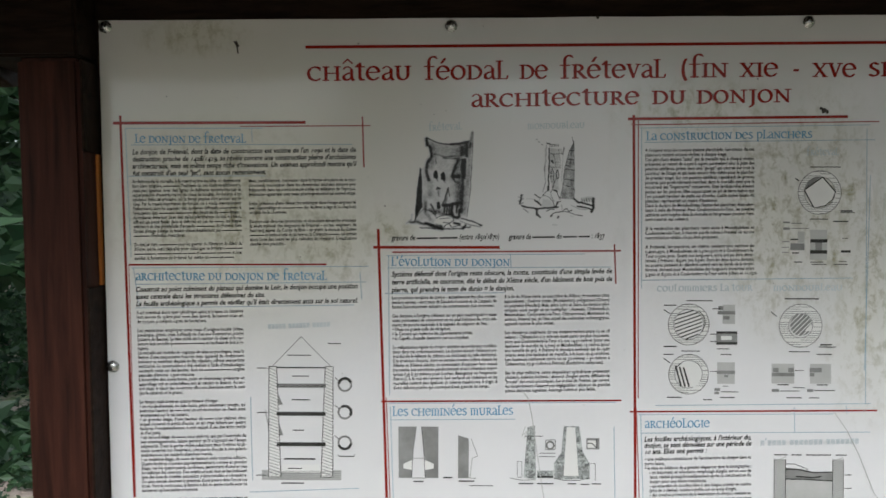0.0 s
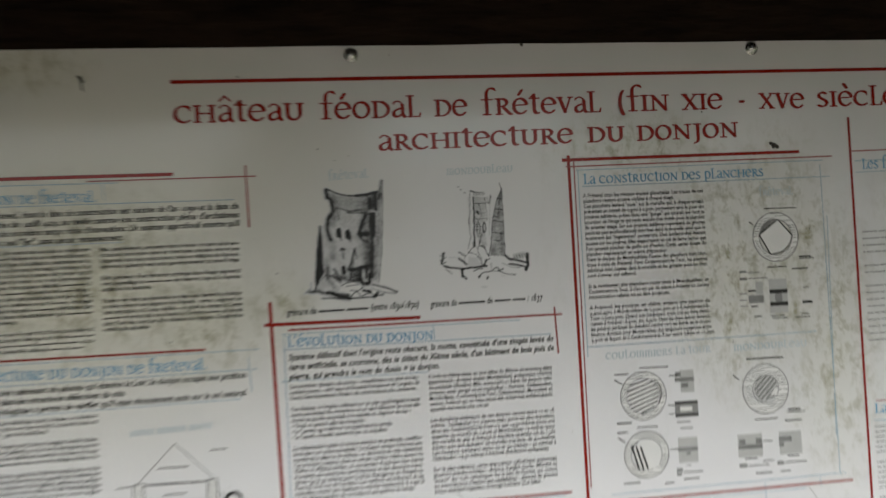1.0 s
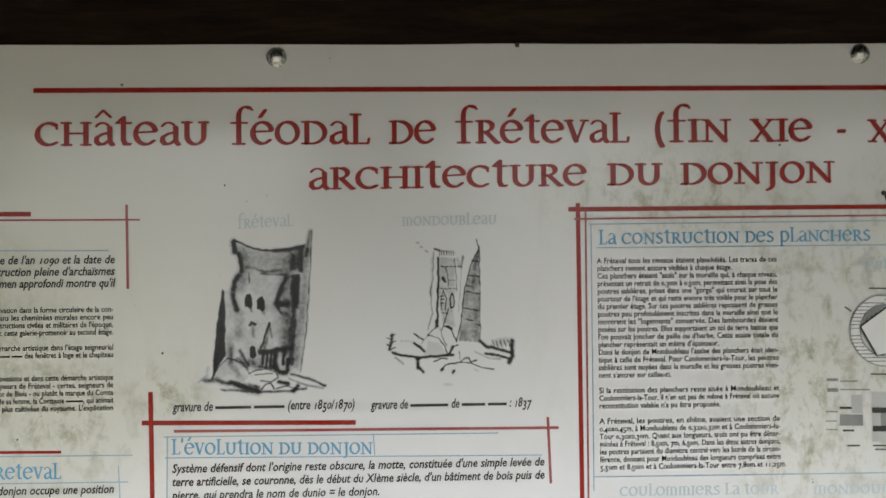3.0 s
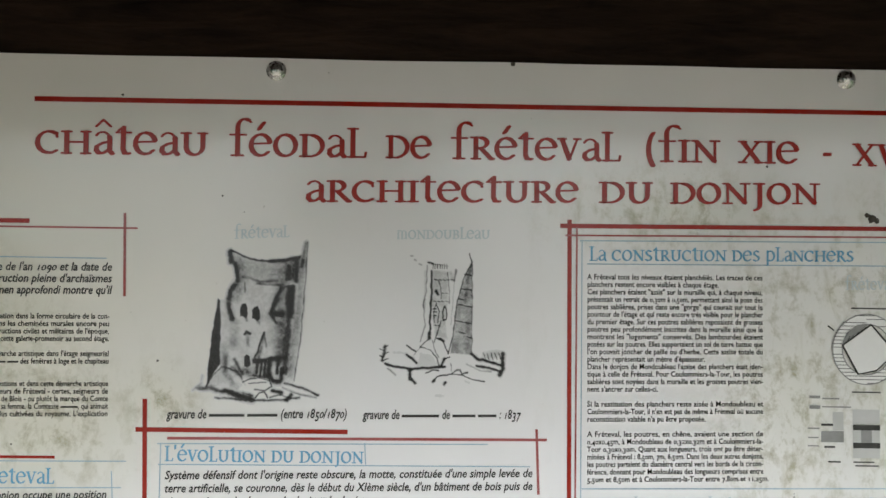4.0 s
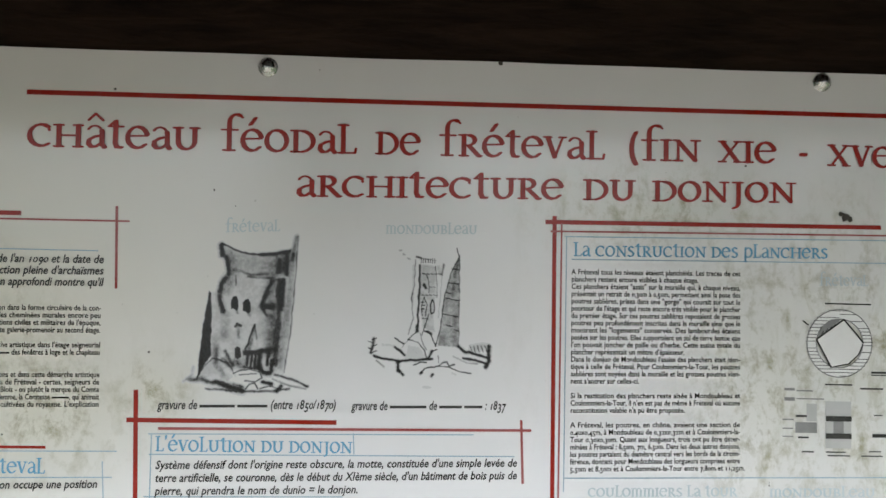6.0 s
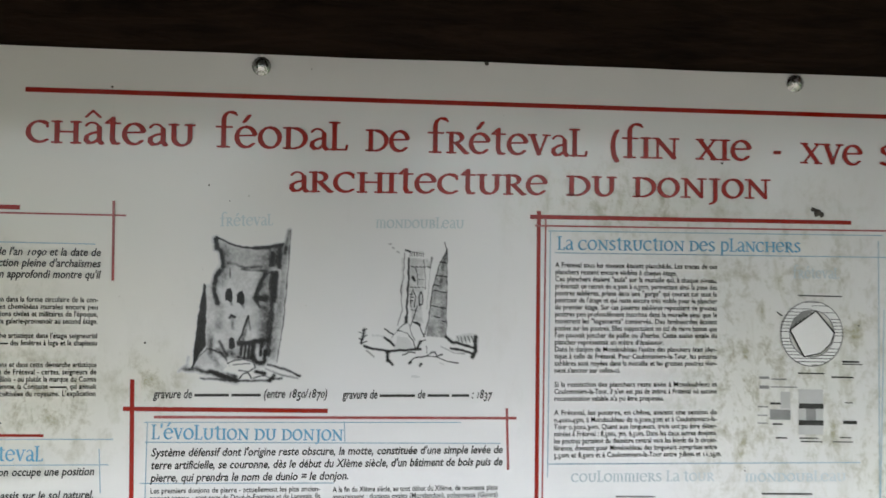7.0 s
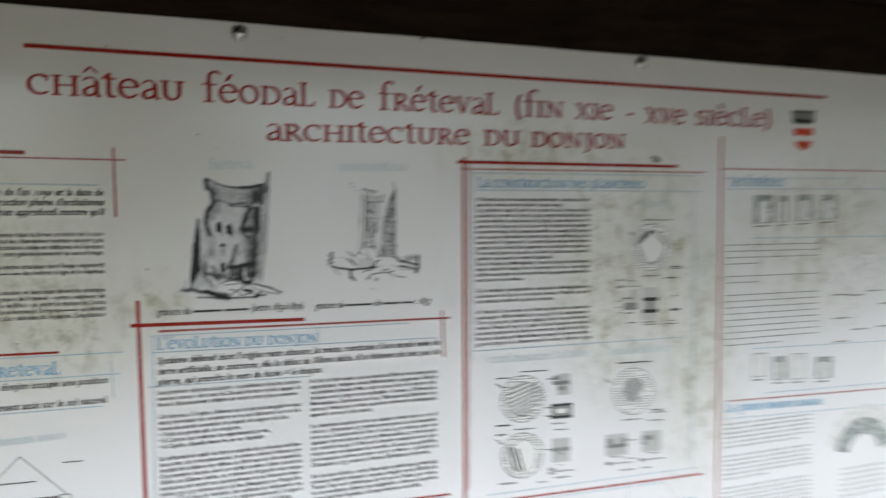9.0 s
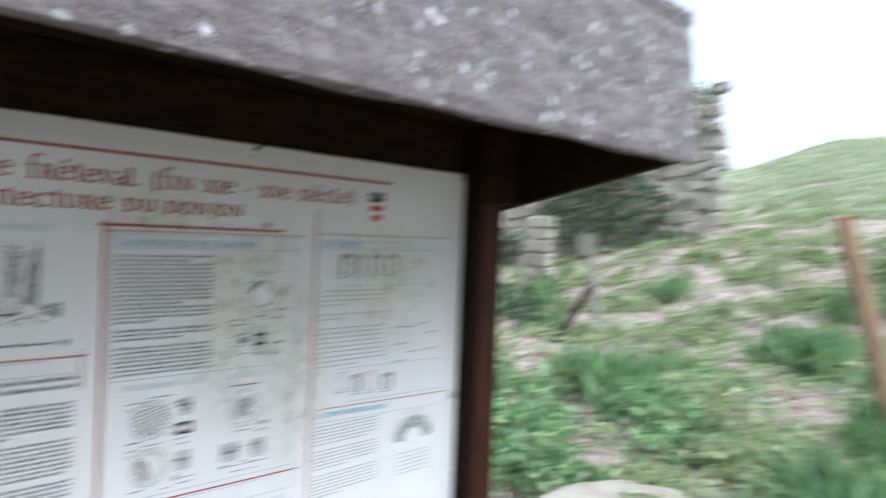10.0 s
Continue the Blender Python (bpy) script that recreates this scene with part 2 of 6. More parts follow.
class Print:
    """Flat print on the sheet: shapes in the sheet's plane (x across, z up), on one thin layer."""
    made = 0

    def __init__(self, layer=1):
        Print.made += 1
        self.v, self.f, self.y, self.n = [], [], -0.00035 * layer - 0.00002 * (Print.made % 5), 0

    def poly(self, pts):
        n = len(self.v)
        self.n += 1
        y = self.y - 0.00002 * (self.n % 11)   # never two shapes in one plane
        self.v += [(x, y, z) for x, z in pts]
        area = sum(a[0] * b[1] - b[0] * a[1] for a, b in zip(pts, pts[1:] + pts[:1]))
        idx = list(range(n, n + len(pts)))
        self.f.append(idx if area > 0 else idx[::-1])
        return self

    def line(self, x0, z0, x1, z1, w):
        d = math.hypot(x1 - x0, z1 - z0) or 1
        nx, nz = -(z1 - z0) / d * w / 2, (x1 - x0) / d * w / 2
        return self.poly([(x0 - nx, z0 - nz), (x1 - nx, z1 - nz), (x1 + nx, z1 + nz), (x0 + nx, z0 + nz)])

    def path(self, w, *nums):
        p = [(nums[i], nums[i + 1]) for i in range(0, len(nums), 2)]
        for a, b in zip(p, p[1:]):
            self.line(*a, *b, w)
        return self

    def rect(self, x0, z0, x1, z1):
        return self.poly([(x0, z0), (x1, z0), (x1, z1), (x0, z1)])

    def disc(self, x, z, rx, rz=None, n=20):
        rz = rz or rx
        return self.poly([(x + rx * math.cos(2 * math.pi * i / n), z + rz * math.sin(2 * math.pi * i / n)) for i in range(n)])

    def ring(self, x, z, r0, r1, a0=0, a1=360, n=36):
        for i in range(n):
            s, e = radians(a0 + (a1 - a0) * i / n), radians(a0 + (a1 - a0) * (i + 1) / n)
            self.poly([(x + r * math.cos(a), z + r * math.sin(a)) for r, a in ((r0, s), (r1, s), (r1, e), (r0, e))])
        return self

    def hatch(self, x0, z0, x1, z1, step, w, lean=0.0):
        z = z0
        while z < z1:
            self.line(x0, z, x1, z + lean * (x1 - x0), w)
            z += step
        return self

    def put(self, name, mat, parent, label=""):
        return link_mesh(name, self.v, self.f, mat, parent, label)


# ---- lettering from the built-in font ----
GLYPHS = {}


def raw_text(body, bold, shear):
    c = bpy.data.curves.new("lettering", "FONT")
    c.body, c.size, c.resolution_u, c.offset, c.shear = body, 1.0, 2, bold, shear
    ob = bpy.data.objects.new("lettering", c)
    me = bpy.data.meshes.new_from_object(ob)
    v = np.array([x.co[:2] for x in me.vertices]).reshape(-1, 2)
    f = [list(p.vertices) for p in me.polygons]
    bpy.data.meshes.remove(me)
    bpy.data.objects.remove(ob)
    bpy.data.curves.remove(c)
    return v, f


def glyph(ch, bold=0.0, shear=0.0):
    key = (ch, bold, shear)
    if key not in GLYPHS:
        bar = GLYPHS.setdefault(("bar", bold), np.ptp(raw_text("HH", bold, 0)[0][:, 0]))
        v, f = raw_text(ch, bold, shear)
        wide = np.ptp(raw_text("H" + ch + "H", bold, 0)[0][:, 0]) - bar
        GLYPHS[key] = v, f, wide
    return GLYPHS[key]


X_HIGH = np.ptp(glyph("x")[0][:, 1])
CAP_HIGH = np.ptp(glyph("H")[0][:, 1])


def text_line(pr, body, x0, z, high, x1=None, bold=0.0, shear=0.0, z1=None, sx=None):
    """One line of lettering with its base at z, x-height high, drawn out to x1 if given. A run of # is a plain bar."""
    s = high / X_HIGH
    pieces, at = [], 0.0
    for ch in body:
        if ch == "#":
            v = np.array([(0, X_HIGH * 0.26), (0.56, X_HIGH * 0.26), (0.56, X_HIGH * 0.72), (0, X_HIGH * 0.72)])
            pieces.append((at, v, [[0, 1, 2, 3]]))
            at += 0.56
        elif ch == " ":
            at += 0.30
        else:
            v, f, wide = glyph(ch, bold, shear)
            if ch in "012":   # old-style figures
                v = v * (1.0, X_HIGH / CAP_HIGH)
            elif ch in "34579":
                v = v - (0.0, CAP_HIGH - X_HIGH)
            pieces.append((at, v, f))
            at += wide
    sx = (x1 - x0) / at if x1 else (sx or s * 0.92)
    for k, (start, v, f) in enumerate(pieces):
        n = len(pr.v)
        for a, b in v:
            x = x0 + (start + a) * sx
            lift = (z1 - z) * (start + a) / at if z1 else 0
            pr.v.append((x, pr.y - 0.00002 * (k % 2), z + b * s + lift))
        pr.f += [[i + n for i in g] for g in f]
    return sx


def paragraph(parent, lines, x0, x1, z0, z1, high, mat=None, bold=0.0, shear=0.0, name="paragraph", label="", ends=None, drift=0.0):
    """Justified lines between z0 and z1 (centres of the first and last rows). A None is an empty row; the last line before one is short."""
    pr = Print(2)
    n = len(lines)
    widths, short = [], []
    for i, body in enumerate(lines):
        if not body:
            continue
        z = z0 + (z1 - z0) * i / max(1, n - 1) - high / 2
        text = body.lstrip("~")
        off = drift * i / max(1, n)
        if body[0] == "~":
            short.append((text, x0 + off, z))
        else:
            widths.append(text_line(pr, text, x0 + off, z, high, x1 + off, bold, shear))
    usual = sorted(widths)[len(widths) // 2] if widths else None
    for text, x, z in short:
        text_line(pr, text, x, z, high, None, bold, shear, sx=usual)
    return pr.put(name, mat or BLACK, parent, label)


def unread(rng, rows, per=58):
    """Rows of words that cannot be read, as bars."""
    out = []
    for kind in rows:
        for i in range(kind):
            goal = per if i < kind - 1 else int(per * rng.uniform(0.35, 0.9))
            s = ""
            while len(s) < goal:
                s += "#" * rng.choice((1, 2, 2, 3, 4, 5, 6, 7, 8, 9)) + " "
            s = s[:goal].rstrip()
            out.append(("~" if i == kind - 1 else "") + s)
        out.append(None)
    return out[:-1]


# half-uncial display lettering, drawn with a broad nib: skeleton strokes in units of the x-height
def bow(cx, cy, rx, ry, a0, a1, n=9):
    return [(cx + rx * math.cos(radians(a0 + (a1 - a0) * k / n)), cy + ry * math.sin(radians(a0 + (a1 - a0) * k / n))) for k in range(n + 1)]


def serif(x, y, wide=0.17):
    return [(x - wide, y), (x + wide, y)]


LOW, TOP = 0.04, 0.96


def skeleton(ch):
    """The strokes of one letter and its advance; thin strokes come second."""
    thick, thin = [], []
    e_round = [bow(0.45, 0.5, 0.38, 0.46, 15, 318, 12)]
    if ch in "cC":
        thick, wide = [bow(0.50, 0.5, 0.43, 0.46, 52, 308, 12)], 0.90
        thin = [[(0.77, 0.88), (0.80, 0.72)]]
    elif ch in "oO":
        thick, wide = [bow(0.48, 0.5, 0.40, 0.46, 0, 360, 16)], 0.96
    elif ch in "eéèê":
        thick, thin, wide = e_round, [[(0.08, 0.55), (0.81, 0.58)]], 0.88
    elif ch in "aâ":
        thick = [bow(0.36, 0.66, 0.27, 0.30, 20, 0, 2) + [(0.63, 0.16), (0.74, 0.03)], [(0.62, 0.55), (0.36, 0.49), (0.15, 0.36), (0.13, 0.18), (0.24, 0.05), (0.42, 0.07), (0.62, 0.24)]]
        thin, wide = [bow(0.36, 0.66, 0.27, 0.30, 150, 15, 6)], 0.78
    elif ch == "t":
        thick, thin, wide = [[(0.30, 1.18), (0.29, 0.24), (0.36, 0.06), (0.52, 0.05)]], [[(0.04, 0.95), (0.58, 0.95)], [(0.10, 1.0), (0.30, 1.20)]], 0.62
    elif ch == "f":
        thick, thin, wide = [[(0.34, LOW), (0.34, 1.25)] + bow(0.62, 1.25, 0.28, 0.36, 180, 60, 6)], [[(0.06, 0.93), (0.66, 0.93)], serif(0.34, LOW, 0.22), [(0.76, 1.56), (0.86, 1.48)]], 0.74
    elif ch == "H":
        thick, wide = [[(0.20, LOW), (0.20, TOP)], [(0.92, LOW), (0.92, TOP)]], 1.12
        thin = [[(0.2, 0.52), (0.92, 0.52)]] + [serif(x, y) for x in (0.20, 0.92) for y in (LOW, TOP)]
    elif ch == "I":
        thick, thin, wide = [[(0.22, LOW), (0.22, TOP)]], [serif(0.22, LOW, 0.19), serif(0.22, TOP, 0.19)], 0.44
    elif ch == "L":
        thick, wide = [[(0.22, LOW), (0.22, 1.26)]], 0.76
        thin = [serif(0.22, 1.26, 0.19), [(0.05, LOW), (0.70, LOW), (0.74, 0.24)]]
    elif ch == "D":
        thick, wide = [[(0.22, LOW), (0.22, TOP)], bow(0.42, 0.5, 0.50, 0.46, 78, -78, 10)], 1.00
        thin = [[(0.04, LOW), (0.52, LOW)], [(0.04, TOP), (0.52, TOP)]]
    elif ch in "RPB":
        thick, wide = [[(0.22, LOW), (0.22, TOP)], bow(0.40, 0.735, 0.27, 0.225, 80, -80, 7)], {"R": 0.92, "P": 0.74, "B": 0.84}[ch]
        thin = [[(0.04, TOP), (0.44, TOP)], [(0.22, 0.51), (0.44, 0.51)], serif(0.22, LOW)]
        if ch == "R":
            thick.append([(0.42, 0.50), (0.84, 0.03), (0.90, 0.03)])
        if ch == "B":
            thick.append(bow(0.42, 0.275, 0.32, 0.235, 80, -80, 7))
            thin.append([(0.22, LOW), (0.46, LOW)])
    elif ch == "N":
        thick, wide = [[(0.22, TOP - 0.05), (0.90, 0.06)]], 1.08
        thin = [[(0.21, LOW), (0.21, TOP)], [(0.91, 0.02), (0.91, TOP)], serif(0.20, LOW), serif(0.14, TOP, 0.10), serif(0.91, TOP)]
    elif ch == "U":
        thick, wide = [[(0.21, TOP), (0.21, 0.38)] + bow(0.51, 0.38, 0.30, 0.34, 180, 270, 5) + bow(0.51, 0.38, 0.33, 0.34, 280, 350, 4), [(0.84, TOP), (0.84, 0.36)]], 1.04
        thin = [serif(0.21, TOP), serif(0.84, TOP)]
    elif ch in "vV":
        thick, wide = [[(0.14, TOP), (0.44, 0.06)]], 0.86
        thin = [[(0.44, 0.06), (0.76, TOP)], serif(0.14, TOP, 0.15), serif(0.76, TOP, 0.13)]
    elif ch == "X":
        thick, wide = [[(0.16, TOP), (0.80, LOW)]], 0.96
        thin = [[(0.80, TOP), (0.16, LOW)]] + [serif(x, y, 0.14) for x in (0.16, 0.80) for y in (LOW, TOP)]
    elif ch == "J":
        thick, thin, wide = [[(0.36, TOP), (0.36, 0.0)] + bow(0.12, -0.02, 0.24, 0.26, 0, -80, 5)], [serif(0.33, TOP, 0.20)], 0.58
    elif ch == "G":
        thick, thin, wide = [bow(0.50, 0.5, 0.43, 0.46, 52, 308, 12), [(0.84, 0.46), (0.84, 0.10)]], [serif(0.82, 0.46, 0.14)], 1.0
    elif ch == "M":
        thick, wide = [[(0.22, TOP), (0.60, 0.1)], [(1.02, TOP), (1.02, LOW)]], 1.24
        thin = [[(0.20, LOW), (0.22, TOP)], [(0.60, 0.1), (1.00, TOP)], serif(0.2, LOW), serif(1.02, LOW)]
    elif ch == "m":
        thick, wide = [[(x, LOW), (x, 0.74)] for x in (0.20, 0.66, 1.12)], 1.32
        thin = [bow(x + 0.23, 0.70, 0.23, 0.25, 180, 0, 6) for x in (0.20, 0.66)] + [serif(x, LOW, 0.13) for x in (0.20, 0.66, 1.12)] + [[(0.06, 0.92), (0.2, 0.92)]]
    elif ch == "p":
        thick, wide = [[(0.21, -0.36), (0.21, TOP)], bow(0.48, 0.5, 0.36, 0.45, 110, -110, 10)], 0.92
        thin = [serif(0.21, -0.36), [(0.21, 0.74), (0.40, 0.94)], [(0.21, 0.20), (0.38, 0.06)]]
    elif ch == "s":
        thick = [[(0.58, 0.86), (0.36, 0.96), (0.16, 0.84), (0.16, 0.66), (0.34, 0.53), (0.54, 0.42), (0.62, 0.26), (0.52, 0.09), (0.30, 0.03), (0.10, 0.13)]]
        wide = 0.72
    elif ch == "(":
        thick, wide = [bow(0.62, 0.55, 0.46, 0.92, 128, 232, 8)], 0.46
    elif ch == ")":
        thick, wide = [bow(-0.16, 0.55, 0.46, 0.92, 52, -52, 8)], 0.42
    elif ch == "-":
        thick, wide = [[(0.10, 0.42), (0.44, 0.42)], [(0.10, 0.47), (0.44, 0.47)]], 0.54
    elif ch == "'":
        thick, wide = [[(0.14, 1.35), (0.12, 1.05)]], 0.28
    else:   # a letter that cannot be read
        return [[(0.1, y), (0.5, y)] for y in (0.12, 0.32, 0.52, 0.72, 0.90)], [], 0.62
    if ch in "éè":
        thick.append([(0.38, 1.18), (0.56, 1.46)] if ch == "é" else [(0.56, 1.18), (0.38, 1.46)])
    if ch in "âê":
        thin += [[(0.12, 1.20), (0.38, 1.48)], [(0.38, 1.48), (0.66, 1.20)]]
    return thick, thin, wide


def hull(pts):
    pts = sorted(set(pts))
    out = []
    for seq in (pts, pts[::-1]):
        half = []
        for p in seq:
            while len(half) > 1 and (half[-1][0] - half[-2][0]) * (p[1] - half[-2][1]) - (half[-1][1] - half[-2][1]) * (p[0] - half[-2][0]) <= 0:
                half.pop()
            half.append(p)
        out += half[:-1]
    return out


def nib(rx, ry, turn, n=10):
    c, s = math.cos(radians(turn)), math.sin(radians(turn))
    ring = [(rx * math.cos(2 * math.pi * k / n), ry * math.sin(2 * math.pi * k / n)) for k in range(n)]
    return [(x * c - y * s, x * s + y * c) for x, y in ring]


BROAD, FINE = nib(0.105, 0.054, 18), nib(0.056, 0.044, 0)
PEN = {}


def penned(ch):
    if ch not in PEN:
        thick, thin, wide = skeleton(ch)
        shapes = []
        for strokes, tip in ((thick, BROAD), (thin, FINE)):
            for st in strokes:
                for a, b in zip(st, st[1:]):
                    shapes.append(hull([(round(p[0] + q[0], 5), round(p[1] + q[1], 5)) for p in (a, b) for q in tip]))
        PEN[ch] = shapes, wide
    return PEN[ch]


def uncial(pr, body, x0, z, high, x1, z1=None):
    """A line of the display lettering between x0 and x1, its base at z, rising or falling to z1."""
    at, out = 0.0, []
    for ch in body:
        if ch == " ":
            at += 0.46
            continue
        shapes, wide = penned(ch)
        out.append((at, shapes))
        at += wide + 0.06
    sx = (x1 - x0) / (at - 0.06)
    slope = ((z1 if z1 else z) - z) / at
    for start, shapes in out:
        for pts in shapes:
            pr.poly([(x0 + (start + a) * sx, z + b * high + slope * (start + a)) for a, b in pts])
    return pr


def heading(parent, body, x0, z, x1, z1, high, mat, name="heading", label=""):
    return uncial(Print(2), body, x0, z, high, x1, z1=z1).put(name, mat, parent, label)


def rule(parent, x0, z0, x1, z1, w, mat, layer=1):
    return Print(layer).line(x0, z0, x1, z1, w).put("rule_line", mat, parent)


# ---- ground ----
def smooth(a, b, x):
    t = min(1.0, max(0.0, (x - a) / (b - a)))
    return t * t * (3 - 2 * t)


def ground_z(x, y):
    """Level before the shelter, a bank and a hillside to the east, a low wooded slope to the west."""
    r = math.hypot(x, y + 1.1)
    east = smooth(-0.25, 0.35, x / max(r, 0.1)) * smooth(-14, 2, y + 0.25 * x + 6)
    bank = 0.50 * smooth(1.9, 3.3, r) + 0.12 * smooth(3.5, 8, r) + 1.1 * smooth(8.3, 13, r) * (1 - 0.65 * smooth(0.40, 0.64, math.atan2(y + 1.1, max(x, 0.01)))) + (2.5 * smooth(12, 24, r) + 4.6 * smooth(20, 44, r)) * (0.81 - 0.22 * smooth(0.22, 0.36, math.atan2(y + 1.1, max(x, 0.01))))
    z = east * bank
    z += (1 - east) * 0.9 * smooth(6, 22, y)
    rough = noise.noise((x * 0.45, y * 0.45, 3)) * 0.16 + noise.noise((x * 1.7, y * 1.7, 8)) * 0.05
    return z + rough * smooth(1.5, 4, r) - 3.0 * smooth(55, 120, r)


def build_ground():
    rings = [0.0, 0.5, 1.0, 1.5] + [1.5 * 1.075 ** i for i in range(1, 66)] + [260, 500, 1200]
    seg = 132
    v, f = [(0, -1.1, ground_z(0, -1.1))], []
    for r in rings[1:]:
        for k in range(seg):
            a = 2 * math.pi * k / seg
            x, y = r * math.cos(a), -1.1 + r * math.sin(a)
            v.append((x, y, ground_z(x, y)))
    for k in range(seg):
        f.append((0, 1 + k, 1 + (k + 1) % seg))
    for i in range(len(rings) - 2):
        for k in range(seg):
            a, b = 1 + i * seg + k, 1 + i * seg + (k + 1) % seg
            f.append((a, a + seg, b + seg, b))
    g = link_mesh("ground", v, f, GROUND, None, "", True)
    return tagged(g, "bare brown earth with moss rising into a grassy bank", "ground", kind="structure")


build_ground()

# ---- the shelter that carries the panel ----
shelter = empty("notice_shelter", (0.52, 0, 0), "dark-stained wooden notice shelter with a lichen-covered roof", "shelter")


def post(x0, x1):
    bm = box(x0, x1, -0.05, 0.05, -0.15, 1.777, 0.006)
    return part("post", bm, POST_WOOD, shelter, "reddish-brown stained square post")


post(-0.406, -0.317)
post(1.359, 1.449)
part("beam", box(-0.317, 1.359, 0.004, 0.075, 1.76, 1.955, 0.004), BEAM_WOOD, shelter, "nearly black stained cross beam")
part("lower_beam", box(-0.317, 1.359, 0.004, 0.075, 0.74, 0.86, 0.004), BEAM_WOOD, shelter)
# orange strip in place of sunlight on the left post's inner face
part("batten", box(-0.3168, -0.3128, -0.006, 0.004, 1.445, 1.642, 0.001), SUN_PATCH, shelter, "orange strip standing for a sunlit patch on the post")
# dark blocks on the posts that carry the roof
for x0, x1 in ((-0.468, -0.3172), (1.3592, 1.508)):
    part("bearing_block", box(x0, x1, -0.054, 0.074, 1.778, 1.9545, 0.004), BEAM_WOOD, shelter)
# dark strips put in for the shade on the posts' inner faces, beside the sheet
for x0, x1, pieces in ((-0.317, -0.3132, ((0.80, 1.444), (1.643, 1.775))), (1.3552, 1.359, ((0.80, 1.775),))):
    for z0, z1 in pieces:
        part("packing_strip", box(x0, x1, -0.047, 0.0036, z0, z1, 0.0008, 1), BEAM_WOOD, shelter, "nearly black strip standing for shade beside the sheet")
# backing boards behind the sheet
for i in range(8):
    x = -0.317 + i * 0.2095
    part("backing_board", box(x + 0.001, x + 0.2085, 0.02, 0.04, 0.862, 1.758, 0.002), BEAM_WOOD, shelter)
# the ceiling boards under the roof, falling slightly to the back
for i in range(5):
    y0 = -0.455 + i * 0.118
    bm = box(-0.47, 1.51, y0, y0 + 0.115, 1.957, 1.98, 0.003)
    part("soffit_board", bm, BEAM_WOOD, shelter)
for i in range(3):
    y0 = 0.135 + i * 0.118
    part("soffit_board", box(-0.47, 1.51, y0, y0 + 0.115, 1.957, 1.98, 0.003), BEAM_WOOD, shelter)


def gable_board(x0, x1):
    """Side board whose lower edge falls from the front eave towards the post."""
    bm = bmesh.new()
    prof = [(-0.462, 1.872), (0.06, 1.755), (0.50, 1.872), (0.50, 2.02), (0.06, 2.18), (-0.462, 2.02)]
    rows = []
    for x in (x0, x1):
        rows.append([bm.verts.new((x, y, z)) for y, z in prof])
    bm.faces.new(rows[0][::-1])
    bm.faces.new(rows[1])
    for i in range(len(prof)):
        j = (i + 1) % len(prof)
        bm.faces.new((rows[0][i], rows[0][j], rows[1][j], rows[1][i]))
    bmesh.ops.recalc_face_normals(bm, faces=bm.faces)
    bmesh.ops.bevel(bm, geom=bm.edges[:], offset=0.003, segments=1, affect="EDGES")
    return part("gable_board", bm, BEAM_WOOD, shelter)


gable_board(-0.495, -0.47)
gable_board(1.51, 1.535)


def eave_slab(y0, y1, z0, z1, lean):
    """Thick weathered eave board with a rough, uneven face."""
    nx, nz = 90, 16
    v, f = [], []
    for face in (0, 1):
        for k in range(nz + 1):
            for i in range(nx + 1):
                x = -0.50 + 2.04 * i / nx
                low = z0 - 0.022 * (1 - i / nx)
                z = low + (z1 - low) * k / nz
                h = (noise.noise((x * 9, z * 30, 4)) * 0.004 + noise.noise((x * 40, z * 60, 9)) * 0.002)
                edge = min(k, nz - k, 1) * 0.004
                y = (y0 + lean * k / nz - edge + h + 0.004) if face == 0 else y1 + lean * k / nz
                v.append((x, y, z + (noise.noise((x * 6, face, 2)) * 0.004 if k in (0, nz) else 0)))
    m = (nx + 1) * (nz + 1)
    for k in range(nz):
        for i in range(nx):
            a = k * (nx + 1) + i
            f.append((a, a + 1, a + nx + 2, a + nx + 1))
            f.append((m + a, m + a + nx + 1, m + a + nx + 2, m + a + 1))
    for i in range(nx):
        f.append((i, m + i, m + i + 1, i + 1))
        a = nz * (nx + 1) + i
        f.append((a, a + 1, m + a + 1, m + a))
    for k in range(nz):
        a = k * (nx + 1)
        f.append((a, a + nx + 1, m + a + nx + 1, m + a))
        a += nx
        f.append((a, m + a, m + a + nx + 1, a + nx + 1))
    return link_mesh("eave_board", v, f, ROOF_WOOD, shelter, "weathered grey eave board spotted with pale lichen", False)


eave_slab(-0.500, -0.464, 1.868, 2.165, 0.03)


def roof_slope(sign):
    bm = bmesh.new()
    y_low = -0.47 if sign < 0 else 0.52
    prof = [(y_low, 2.168), (0.03, 2.40), (0.03, 2.43), (y_low, 2.20)]
    rows = [[bm.verts.new((x, y, z)) for y, z in prof] for x in (-0.51, 1.55)]
    bm.faces.new(rows[0])
    bm.faces.new(rows[1])
    for i in range(4):
        j = (i + 1) % 4
        bm.faces.new((rows[0][i], rows[0][j], rows[1][j], rows[1][i]))
    bmesh.ops.recalc_face_normals(bm, faces=bm.faces)
    return part("roof_slope", bm, ROOF_WOOD, shelter, "grey lichen-covered roof slope")


roof_slope(-1)
roof_slope(1)

# ---- the information panel ----
panel = empty("information_panel", (0.52, 0, 0.80), "white laminated information panel with red and blue print, stained by algae", "information panel")


